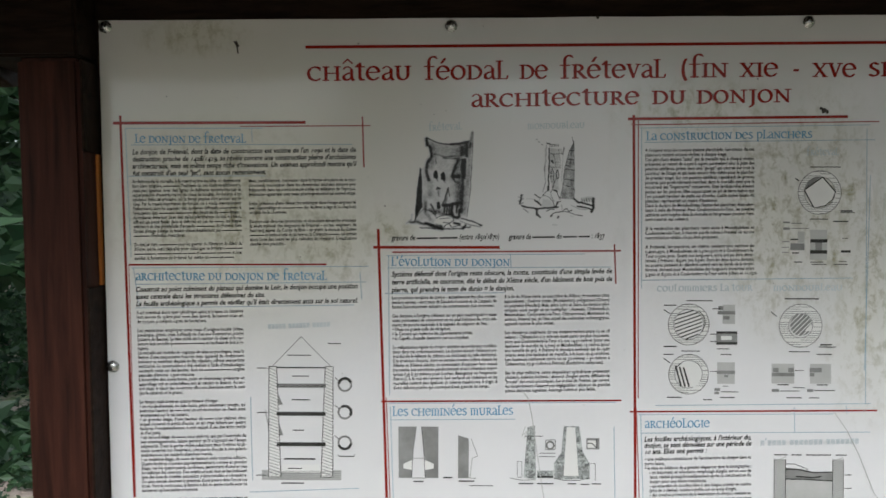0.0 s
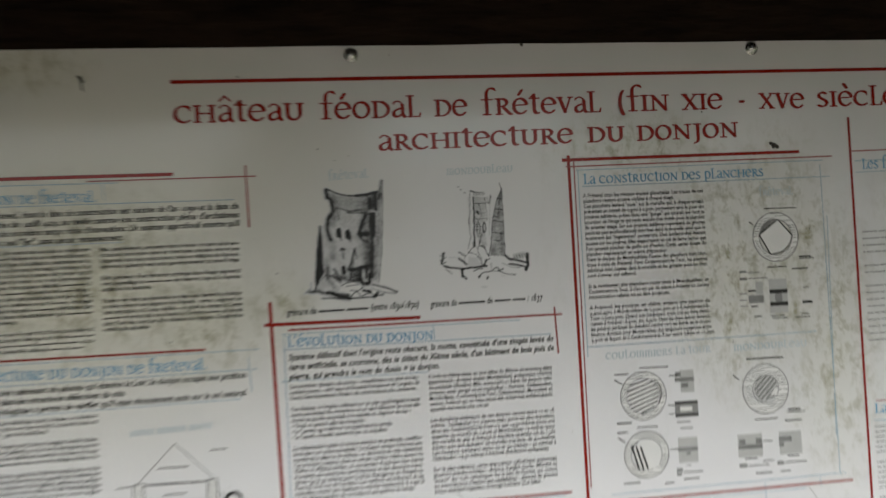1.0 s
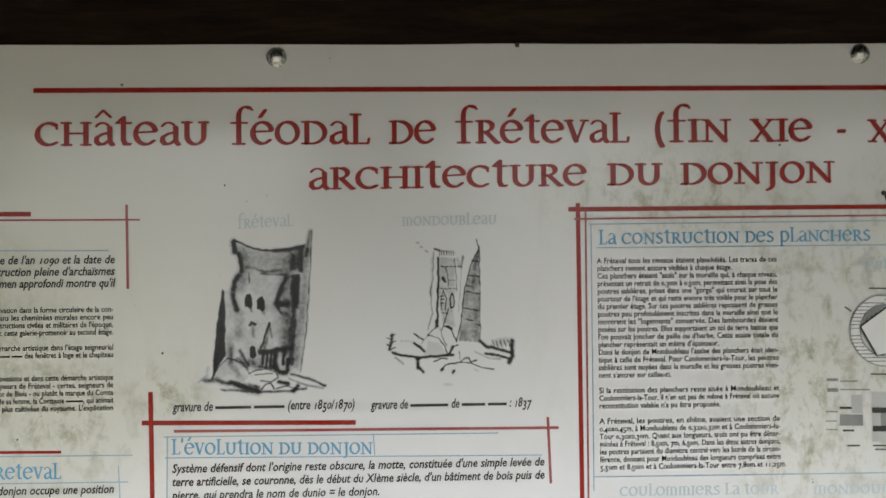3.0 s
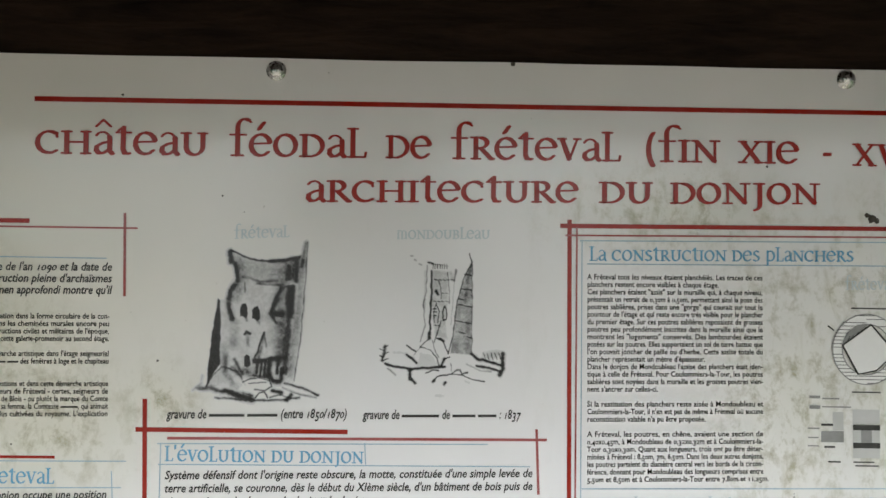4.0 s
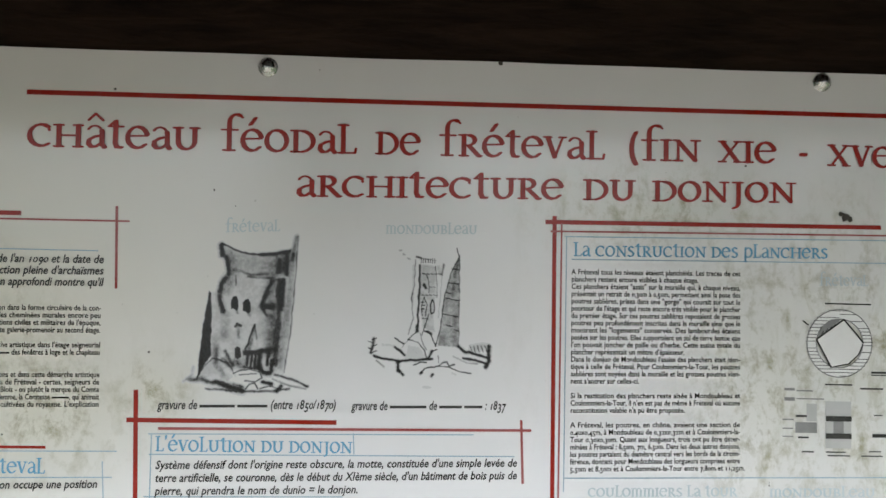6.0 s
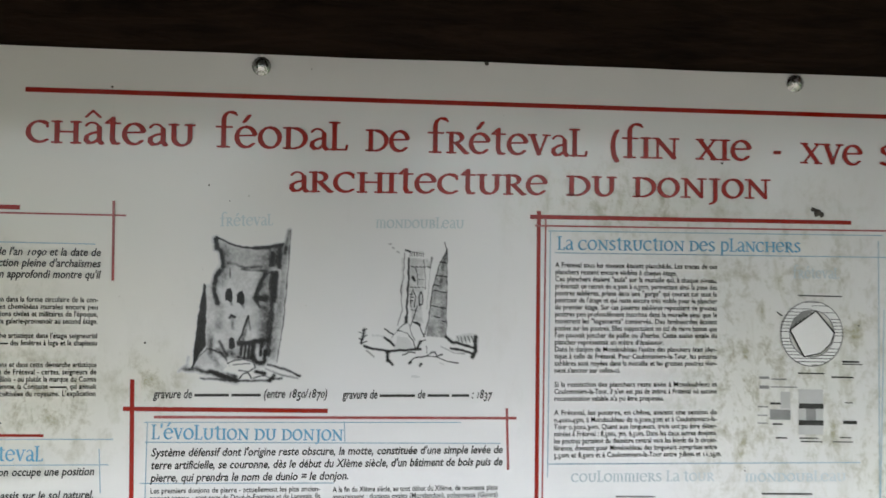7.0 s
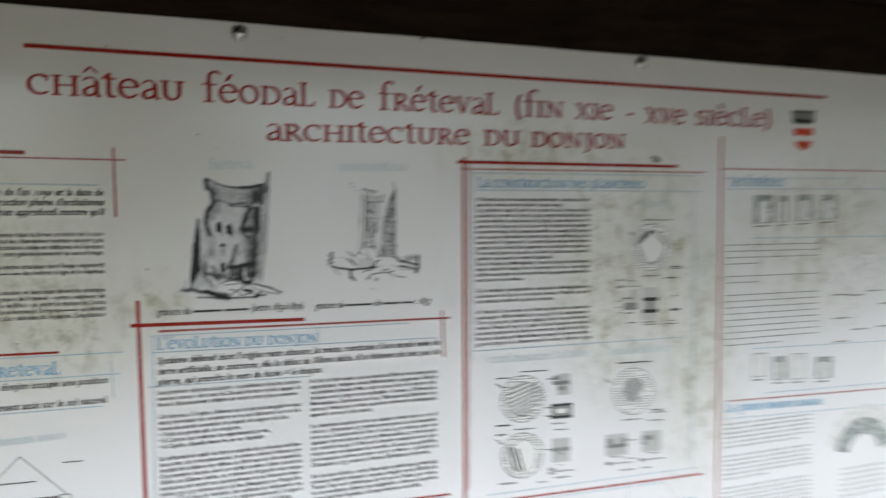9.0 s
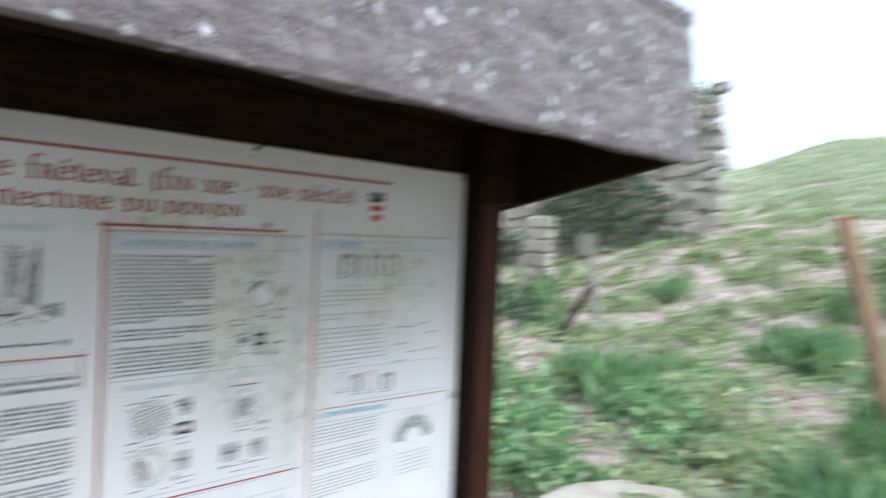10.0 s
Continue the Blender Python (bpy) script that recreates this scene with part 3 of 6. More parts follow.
def sheet():
    bm = bmesh.new()
    top, n = 1.842, 60
    outline = [(-0.312, 0.80), (1.351, 0.80)]
    for i in range(n + 1):
        x = 1.351 - 1.659 * i / n
        z = top + 0.004 * i / n * 0 + noise.noise((x * 8, 1, 1)) * 0.0012
        outline.append((x, z))
    front = [bm.verts.new((x, 0.0, z)) for x, z in outline]
    back = [bm.verts.new((x, 0.0035, z)) for x, z in outline]
    bm.faces.new(front)
    bm.faces.new(back[::-1])
    for i in range(len(outline)):
        j = (i + 1) % len(outline)
        bm.faces.new((front[j], front[i], back[i], back[j]))
    bmesh.ops.recalc_face_normals(bm, faces=bm.faces)
    return part("sheet", bm, PANEL, panel)


sheet()


def screw(x, z):
    """Domed steel screw with a washer and a cross slot."""
    bm = bmesh.new()
    prof = [(0.0092, 0.0), (0.0092, -0.0012), (0.0078, -0.0016), (0.0074, -0.003), (0.0058, -0.0052), (0.003, -0.0063), (0.0, -0.0066)]
    n = 24
    prev = None
    for r, y in prof:
        row = [bm.verts.new((x + r * math.cos(2 * math.pi * k / n), y, z + r * math.sin(2 * math.pi * k / n))) for k in range(n)] if r else [bm.verts.new((x, y, z))]
        if prev:
            for k in range(n):
                q = (k + 1) % n
                if len(row) == 1:
                    bm.faces.new((prev[k], prev[q], row[0]))
                else:
                    bm.faces.new((prev[k], prev[q], row[q], row[k]))
        prev = row
    bmesh.ops.recalc_face_normals(bm, faces=bm.faces)
    return part("screw", bm, STEEL, panel, "domed steel screw", True)


for sx, sz in ((-0.298, 1.832), (0.221, 1.830), (0.770, 1.832), (1.338, 1.832), (-0.302, 1.320), (1.338, 1.310), (-0.302, 0.84), (1.338, 0.84)):
    screw(sx, sz)


# ---- print on the panel ----
P = panel
RNG = random.Random(11)

# title
rule(P, -0.0000, 1.8000, 1.111, 1.8000, 0.0047, RED)
for word in (("cHâteaU", 0.0020, 1.7490, 0.1590, 1.7490),
             ("féoDaL", 0.1780, 1.7490, 0.3060, 1.7490),
             ("De", 0.3240, 1.7490, 0.3670, 1.7490),
             ("fRétevaL", 0.3850, 1.7490, 0.5480, 1.7490),
             ("(fIN", 0.5710, 1.7490, 0.6440, 1.7490),
             ("XIe", 0.6630, 1.7490, 0.7220, 1.7490),
             ("-", 0.7460, 1.7490, 0.7550, 1.7490), ("XVe", 0.7760, 1.7480, 0.8440, 1.7470), ("sIècLe)", 0.8630, 1.7480, 1.0010, 1.7490)):
    heading(P, *word, 0.0218, RED, "title_word")
for word in (("aRCHItectURe", 0.2490, 1.7070, 0.5070, 1.7090), ("DU", 0.5270, 1.7090, 0.5790, 1.7090), ("DoNJoN", 0.5960, 1.7090, 0.7420, 1.7100)):
    heading(P, *word, 0.0205, RED, "title_word")

# red rules
W5, W3, W2 = 0.0043, 0.0026, 0.0017
for a in ((-0.2910, 1.6890, -0.0020, 1.6870, W5), (-0.2800, 1.7000, -0.2760, 1.1170, 0.0037), (-0.2740, 1.4750, 0.0250, 1.4710, W3),
          (0.0970, 1.4960, 0.2910, 1.4930, W5), (0.1050, 1.5240, 0.1110, 1.1070, 0.0042), (0.4900, 1.6870, 0.8320, 1.6870, W5),
          (0.4990, 1.6930, 0.4990, 1.0980, 0.0042), (0.1050, 1.2580, 0.4780, 1.2520, W3), (0.4910, 1.2340, 0.8820, 1.2280, W3),
          (0.9100, 1.7330, 0.9090, 0.90, 0.0036)):
    rule(P, *a, RED)
for a in ((-0.1010, 1.6820, 0.0960, 1.6810, W2), (0.0840, 1.6950, 0.0850, 1.6180, 0.0024), (-0.2740, 1.4740, -0.2740, 1.1170, 0.0012),
          (0.1260, 1.4880, 0.4780, 1.4850, W3), (0.4680, 1.4950, 0.4700, 1.4340, 0.0024), (0.4950, 1.6780, 0.8810, 1.6790, W2),
          (0.5060, 1.6860, 0.5040, 1.2550, W2), (0.1130, 1.2640, 0.1160, 1.1070, 0.0015), (0.5010, 1.2400, 0.5050, 1.0980, 0.0015),
          (0.9100, 1.6850, 1.3040, 1.6870, W2), (0.9250, 1.3340, 1.3170, 1.3240, W2), (0.4980, 1.0500, 0.8900, 1.0500, W3),
          (-0.1500, 1.0300, 0.0700, 1.0300, W2)):
    rule(P, *a, THIN_RED, 2)

# blue rules
for a in ((-0.2730, 1.6810, -0.0670, 1.6790), (-0.2730, 1.6810, -0.2700, 1.4870), (-0.0840, 1.6790, -0.0830, 1.6580), (-0.2650, 1.6560, 0.0680, 1.6530),
          (-0.2700, 1.6090, -0.0640, 1.6070), (-0.2700, 1.4700, 0.0890, 1.4670), (-0.2670, 1.4700, -0.2600, 1.4090), (-0.2650, 1.4450, 0.0850, 1.4430), (0.0760, 1.4580, 0.0780, 1.4160),
          (-0.2660, 1.4090, 0.0660, 1.4080), (-0.0950, 1.2690, -0.0950, 1.1400), (-0.1000, 1.1210, 0.0680, 1.1230),
          (0.1170, 1.4830, 0.4220, 1.4810), (0.1200, 1.4830, 0.1180, 1.2670), (0.3070, 1.4830, 0.3080, 1.4630), (0.1180, 1.4640, 0.4620, 1.4600),
          (0.1140, 1.4250, 0.2980, 1.4230), (0.1180, 1.2550, 0.4690, 1.2490), (0.1180, 1.2290, 0.3120, 1.2260), (0.4660, 1.2110, 0.4670, 1.0990), (0.1190, 1.2490, 0.1210, 1.1070),
          (0.5090, 1.6730, 0.8670, 1.6740), (0.5110, 1.6730, 0.5100, 1.4260), (0.5160, 1.6510, 0.8750, 1.6510), (0.8620, 1.6680, 0.8630, 1.2380),
          (0.8680, 1.5960, 0.8610, 1.2920), (0.5100, 1.4390, 0.8410, 1.4370), (0.5310, 1.2430, 0.8720, 1.2390), (0.5050, 1.2290, 0.8120, 1.2240),
          (0.5070, 1.2000, 0.8710, 1.1940), (0.7500, 1.2360, 0.7510, 1.1950), (0.5080, 1.2280, 0.5110, 1.0970), (0.8320, 1.2360, 0.8340, 1.2240),
          (0.9160, 1.6710, 1.1770, 1.6740), (0.9160, 1.6550, 1.2710, 1.6580), (0.9670, 1.5810, 1.2600, 1.5800), (0.9770, 1.4110, 1.2930, 1.4050), (1.0010, 1.3400, 1.3100, 1.3340),
          (0.9200, 1.3070, 1.2830, 1.2970)):
    rule(P, *a, 0.0010, THIN_BLUE)

# blue headings
heading(P, "Le DoNJoN De fRetevaL", -0.2590, 1.6590, -0.0930, 1.6570, 0.0105, BLUE)
heading(P, "aRCHItectURe DU DoNJoN De fRetevaL", -0.2640, 1.4510, 0.0250, 1.4470, 0.0110, BLUE)
heading(P, "L'évoLUtIoN DU DoNJoN", 0.1240, 1.4670, 0.3060, 1.4640, 0.0108, BLUE)
heading(P, "Les cHemINées mURaLes", 0.1220, 1.2350, 0.3090, 1.2330, 0.0115, BLUE)
heading(P, "La coNstRUctIoN Des pLaNcHeRs", 0.5180, 1.6540, 0.7760, 1.6550, 0.0105, BLUE)
heading(P, "aRcHéoLoGIe", 0.5140, 1.2080, 0.6160, 1.2070, 0.0112, BLUE)
heading(P, "Les feNêtRes", 0.9270, 1.6590, 1.0290, 1.6600, 0.0112, BLUE)
heading(P, "La p#### ####### ######", 0.9220, 1.3170, 1.1140, 1.3110, 0.0105, BLUE)
# faded headings
heading(P, "fRétevaL", 0.1840, 1.6720, 0.2350, 1.6740, 0.0085, PALE, "faded_heading")
heading(P, "moNDoUBLeaU", 0.3350, 1.6730, 0.4230, 1.6740, 0.0085, PALE, "faded_heading")
heading(P, "fRétevaL", 0.7670, 1.6280, 0.8180, 1.6280, 0.0085, PALE, "faded_heading")
heading(P, "coULommIeRs La toUR", 0.5340, 1.4210, 0.6830, 1.4200, 0.0085, PALE, "faded_heading")
heading(P, "moNDoUBLeaU", 0.7160, 1.4190, 0.8250, 1.4180, 0.0085, PALE, "faded_heading")
heading(P, "#'#### ####### #######", 0.6960, 1.1760, 0.8530, 1.1760, 0.0085, PALE, "faded_heading")
heading(P, "##### ###### #####", -0.0660, 1.3730, 0.0290, 1.3750, 0.0075, PALE, "faded_heading")


def block_of(lines, a, b, high, mat=BLACK, bold=0.013, shear=0.0, ends=None, drift=0.0, name="paragraph", skew=0.006):
    """a: left end of the first row's middle, b: right end of the last row's middle."""
    return paragraph(P, lines, a[0], b[0], a[1], b[1] + skew * (b[0] - a[0]), high, mat, bold, shear, name, "", ends, drift)


BOLD, LEAN = 0.020, 0.22
block_of(["Le donjon de Fréteval, dont la date de construction est voisine de l'an 1090 et la date de",
          "destruction proche de 1428/1429, se révèle comme une construction pleine d'archaïsmes",
          "architecturaux, mais en même temps riche d'innovations. Un examen approfondi montre qu'il",
          "~fut construit d'un seul \"jet\", sans aucun remaniement."], (-0.2640, 1.6440), (0.0730, 1.6100), 0.0049, BLACK, BOLD, LEAN, name="introduction")
block_of(["Construit au point culminant du plateau qui domine le Loir, le donjon occupe une position",
          "~assez centrale dans les structures défensives du site.",
          "La fouille archéologique a permis de vérifier qu'il était directement assis sur le sol naturel."],
         (-0.2650, 1.4360), (0.0720, 1.4120), 0.0049, BLACK, BOLD, LEAN, name="introduction")
block_of(["Système défensif dont l'origine reste obscure, la motte, constituée d'une simple levée de",
          "terre artificielle, se couronne, dès le début du XIème siècle, d'un bâtiment de bois puis de",
          "~pierre, qui prendra le nom de dunio = le donjon."], (0.1240, 1.4530), (0.4640, 1.4290), 0.0050, BLACK, BOLD, LEAN, name="introduction", skew=0.0)
block_of(["Les fouilles archéologiques, à l'intérieur du,", "donjon, se sont déroulées sur une période de", "~10 ans. Elles ont permis :"],
         (0.5130, 1.1890), (0.6820, 1.1685), 0.0050, BLACK, BOLD, LEAN, name="introduction")
cap = Print(2)
text_line(cap, "gravure de ####### ###### (entre 1850/1870)", 0.1250, 1.5060, 0.0055, 0.2900, BOLD, LEAN)
cap.put("caption", BLACK, P)
cap = Print(2)
text_line(cap, "gravure de ######## de ##### #### : 1837", 0.3050, 1.5050, 0.0055, 0.4520, BOLD, LEAN)
cap.put("caption", BLACK, P)

# body text
SMALL = 0.0033
block_of(["Archaïsme de la muraille, à la construction en silex au demeurant", "fort bien soignée, ####### l'habileté de ses maîtres-bâtisseurs,",
          "mais peu épaisse, avec des lignes de faiblesse constituées par la", "superposition d'ouvertures ou de trous de boulins. Archaïsme d'un",
          "système défensif primaire, où la force passive doit primer sur la", "ruse. Par la masse importante du donjon, on a voulu impressionner",
          "l'adversaire, sans lui opposer des systèmes défensifs ########, à", "~l'exception des ####### ####### des fenêtres du #### étage.",
          "Archaïsme intérieur avec des salles planchéiées de bas en haut,", "offrant un point faible dans la défense en cas de ####, les étages",
          "inférieurs et des possibilités d'incendie ########. Archaïsme dans", "l'accès d'étage à étage se faisant vraisemblablement par #########",
          "~####### d'échelles meunières.", None,
          "Ce donjon était ######### pour les guerres du XIème ou du début du", "XIIème siècle, mais déjà plus pour celles que se livrèrent ##### ##",
          "###########, ####### ##### ## #### et ######## #######, et aux-", "~quelles la forteresse de Fréteval fut mêlée en #### et ####."],
         (-0.2650, 1.6000), (-0.1020, 1.4830), SMALL)
block_of(["Mais, parallèlement, innovation dans la forme circulaire de la con-", "struction, innovation dans les cheminées murales encore peu",
          "fréquentes dans les constructions civiles et militaires de l'époque,", "innovation également avec cette galerie-promenoir au second étage.", None,
          "Enfin, présence d'une démarche artistique dans l'étage seigneurial", "avec l'appareillage en ###### ### des fenêtres à loge et le chapiteau",
          "~sculpté de la cheminée.", None,
          "Peut-on voir dans ces innovations et dans cette démarche artistique", "la seule volonté des seigneurs de Fréteval - certes, seigneurs de",
          "haut rang auprès du Comte de Blois - ou plutôt la marque du Comte", "####### et surtout celle de sa femme, la Comtesse #####, qui animait",
          "alors l'une des cours les plus cultivées du royaume. L'explication", "~semble plus plausible."],
         (-0.0900, 1.5990), (0.0720, 1.5020), SMALL)
block_of(["Il est constitué d'une tour cylindrique ayant, à la base, un diamètre", "hors œuvres de 15,60m pour #### dans œuvres. Sa hauteur totale est",
          "~de 27,50m, y compris 1,50m de fondations.", None,
          "Les matériaux employés sont tous d'origine locale (silex,", "poudingue, grison, craie (tuffeau)) ou d'un lieu d'extraction proche",
          "(calcaire de Beauce). Le liant utilisé est le mortier de chaux et la cou-", "verture était en tuiles (################) en bardeaux de bois à l'o-",
          "~rigine).",
          "La muraille est montée en rognons de silex et poudingue, sous la", "forme d'une maçonnerie fourrée avec appareil de revêtement",
          "intérieur et extérieur disposé en lits réguliers, offrant une parfaite", "verticalité. La construction a été réalisée à l'aide d'échafaudages",
          "successifs posés sur des boulins, dont on ####### ##### rangées", "~espacées d'environ 1,50m chacune.",
          "L'ensemble des ouvertures, puits et cheminées présente un", "appareillage soit en craie tuffeau, soit en calcaire de Beauce. Au sec-",
          "ond étage, le décor des ouvertures offre une alternance entre la craie", "~(ou le calcaire) et le grison.", None,
          "~Le donjon était divisé en quatre niveaux d'étages :", "• un rez-de-chaussée, ou salle basse, pièce totalement aveugle, qui",
          "avait une hauteur de ###, avec un sol de mortier de chaux posé", "~directement sur le sol naturel,",
          "• un premier étage, d'une hauteur de #### sous plafond, dans", "lequel s'ouvrait la porte d'accès, et qui était éclairé par quatre",
          "fenêtres. Fonctionnellement, il était équipé d'une cheminée murale", "~et d'un puits,",
          "• un second étage de ####, sous plafond, qui, par l'ensemble de", "ses aménagements, laisse penser qu'il s'agissait de l'étage",
          "seigneurial. Dans la partie visible subsistent deux fenêtres large-", "ment ouvertes sur l'intérieur, une porte d'accès à une galerie",
          "~extérieure et une seconde cheminée murale,",
          "• un troisième étage, de #### de hauteur, avait vocation militaire.", "Quatre fenêtres s'ouvrent approximativement, comme au premier",
          "étage, sur les quatre points cardinaux, permettant d'assurer une", "surveillance des environs. Des emplacements haut et bas indiquent",
          "que des hourds mobiles pouvaient y être installés si nécessaire.", "On peut encore observer la présence d'une poutre dans l'un de ces",
          "trous. Vers le nord-ouest, la fenêtre a été en partie murée pour ne", "~conserver qu'une petite ouverture.", None,
          "##### # ## ####### #### ########## ## ##### ####### ##### ##"],
         (-0.2640, 1.4010), (-0.1030, 1.1120), SMALL)
block_of(["Les premiers donjons de pierre - actuellement les plus ancien-", "nement connus - sont ceux de Doué-la-Fontaine et de Langeais. Ils",
          "~furent l'aboutissement militaire de constructions plus anciennes.", None,
          "Ces donjons, à l'origine, s'élèvent sur un plan quadrangulaire assez", "vaste permettant de concentrer en un seul bâtiment les trois élé-",
          "~ments de parade essentiels à la majesté du seigneur du lieu :", "~• l'Aula ou grande salle de réception,",
          "~• la Camera qui renferme les appartements privés,", "~• la Capella, chapelle desservie par un chapelain.", None,
          "La militarisation rapide du donjon entraîne de profondes modifica-", "tions dans cet ordonnancement. Le donjon devient l'élément pri-",
          "mordial de la défense du château, au détriment du rôle résidentiel.", "Ces premiers donjons, dont un certain nombre s'élève durant les",
          "XIème et XIIème siècles, se contentent d'opposer leur masse", "imposante, aux ouvertures parcimonieuses et aux élévations impor-",
          "tantes (35 à 37 mètres pour Loches, Beaugency ou Nogent-le-", "Rotrou), à la vue de l'ennemi. Les surfaces se réduisent et les",
          "murailles restent peu épaisses (2 mètres maximum). Il s'agit là", "~d'une défense passive qui correspond aux guerres du temps."],
         (0.1240, 1.4170), (0.2850, 1.2770), SMALL)
block_of(["A la fin du XIème siècle, au tout début du XIIème, de nouveaux plans", "apparaissent : donjons ovales (Montlandon), polygonaux (Gisors)",
          "ou polylobés (Houdan). Mais, entre Loire et Seine, les donjons cylin-", "driques vont surgir et se multiplier : Auneau, Châteaudun,",
          "Mondoubleau, Coulommiers-la-Tour, Châteaurenault, Marchenoir et,", "surtout, Fréteval qui, en l'état actuel des recherches archéologiques,",
          "~apparaît comme le plus ancien.", None,
          "Les diamètres extérieurs de ces donjons varient entre 12 et 18", "mètres : Châteaudun (17 mètres) étant parmi les plus imposants,",
          "alors que Coulommiers-la-Tour n'a que 14,50 mètres (pour une", "épaisseur de muraille de 2,70m) et Mondoubleau 13 mètres (pour",
          "une muraille de 4m). A Fréteval le diamètre extérieur est de 15,60", "mètres avec une épaisseur de muraille, à la base, de 4,20mètres.",
          "Les hauteurs culminent entre 20 et 30 mètres - 30 mètres à", "~Châteaudun, 27,50 mètres à Fréteval (fondations comprises).", None,
          "Sur le plan militaire, cette disposition cylindrique présentait", "plusieurs intérêts évidents : absence d'angles morts, difficulté de",
          "\"bouter\" des murs cylindriques. Sur le plan de l'habitat, par contre,", "les inconvénients n'étaient pas négligeables : absence de grandes",
          "~pièces aisément logeables, éclairage intérieur plus faible."],
         (0.2970, 1.4160), (0.4600, 1.2690), SMALL)
block_of(["A Fréteval tous les niveaux étaient planchéiés. Les traces de ces", "~planchers restent encore visibles à chaque étage.",
          "Ces planchers étaient \"assis\" sur la muraille qui, à chaque niveau,", "présentait un retrait de 0,30m à 0,50m, permettant ainsi la pose des",
          "poutres sablières, prises dans une \"gorge\" qui courait sur tout le", "pourtour de l'étage et qui reste encore très visible pour le plancher",
          "du premier étage. Sur ces poutres sablières reposaient de grosses", "poutres peu profondément inscrites dans la muraille ainsi que le",
          "montrent les \"logements\" conservés. Des lambourdes étaient", "posées sur les poutres. Elles supportaient un sol de terre battue que",
          "l'on pouvait joncher de paille ou d'herbe. Cette assise totale du", "~plancher représentait un mètre d'épaisseur.",
          "Dans le donjon de Mondoubleau l'assise des planchers était iden-", "tique à celle de Fréteval. Pour Coulommiers-la-Tour, les poutres",
          "sablières sont noyées dans la muraille et les grosses poutres vien-", "~nent s'ancrer sur celles-ci.", None,
          "Si la restitution des planchers reste aisée à Mondoubleau et", "Coulommiers-la-Tour, il n'en est pas de même à Fréteval où aucune",
          "~reconstitution valable n'a pu être proposée.", None,
          "A Fréteval, les poutres, en chêne, avaient une section de", "0,40x0,45m, à Mondoubleau de 0,32x0,32m et à Coulommiers-la-",
          "Tour 0,30x0,30m. Quant aux longueurs, trois ont pu être déter-", "minées à Fréteval : 8,50m, 7m, 6,50m. Dans les deux autres donjons,",
          "les poutres partaient du diamètre central vers les bords de la circon-", "férence, donnant pour Mondoubleau des longueurs comprises entre",
          "~5,50m et 8,50m et à Coulommiers-la-Tour entre 7,80m et 11,25m."],
         (0.5160, 1.6380), (0.6860, 1.4480), SMALL, skew=-0.006)
block_of(["• une meilleure connaissance de l'architecture du donjon dans sa", "~partie basse,", "• la mise en évidence de 4 grandes séquences dans la stratigraphie :",
          "    - un important, et volontaire, remplissage d'argile, sur un ### de", "    haut, réalisé presqu'immédiatement après la construction du",
          "~    donjon pour une raison inexpliquée,", "    - un ensemble de couches liées à une longue activité de cuisine",
          "~    (plus de 2 siècles): cuisine installée sur ce socle d'argile,", "    - des couches provenant de la destruction du donjon, mettant en",
          "    évidence ## ######## ##### ### ####### ## ### ## ### ####"], (0.5140, 1.1580), (0.6820, 1.0930), SMALL)
# fourth column, too far off to read
block_of(unread(RNG, (4, 2, 9), 58), (0.9200, 1.5710), (1.1030, 1.4190), SMALL, GREY, skew=0.0)
block_of(unread(RNG, (6, 6, 7), 56), (0.9200, 1.2980), (1.0930, 1.1570), SMALL, GREY, skew=0.0)


# ---- drawings printed on the panel ----
K = 0.000865   # one unit of the drawings below
# the artwork, slightly askew on the sheet
ART = (0.000836077779, -1.97322682e-05, -0.45000959, -4.81140327e-05, -0.000880230563, 1.87437359, -2.2105044e-05, -2.64992769e-05)
ART_ENGRAVED = (0.000502045, 8.971e-06, -0.0288905, -5.86276e-05, -0.000492262, 1.8801268, -3.78742e-05, 1.42147e-05)


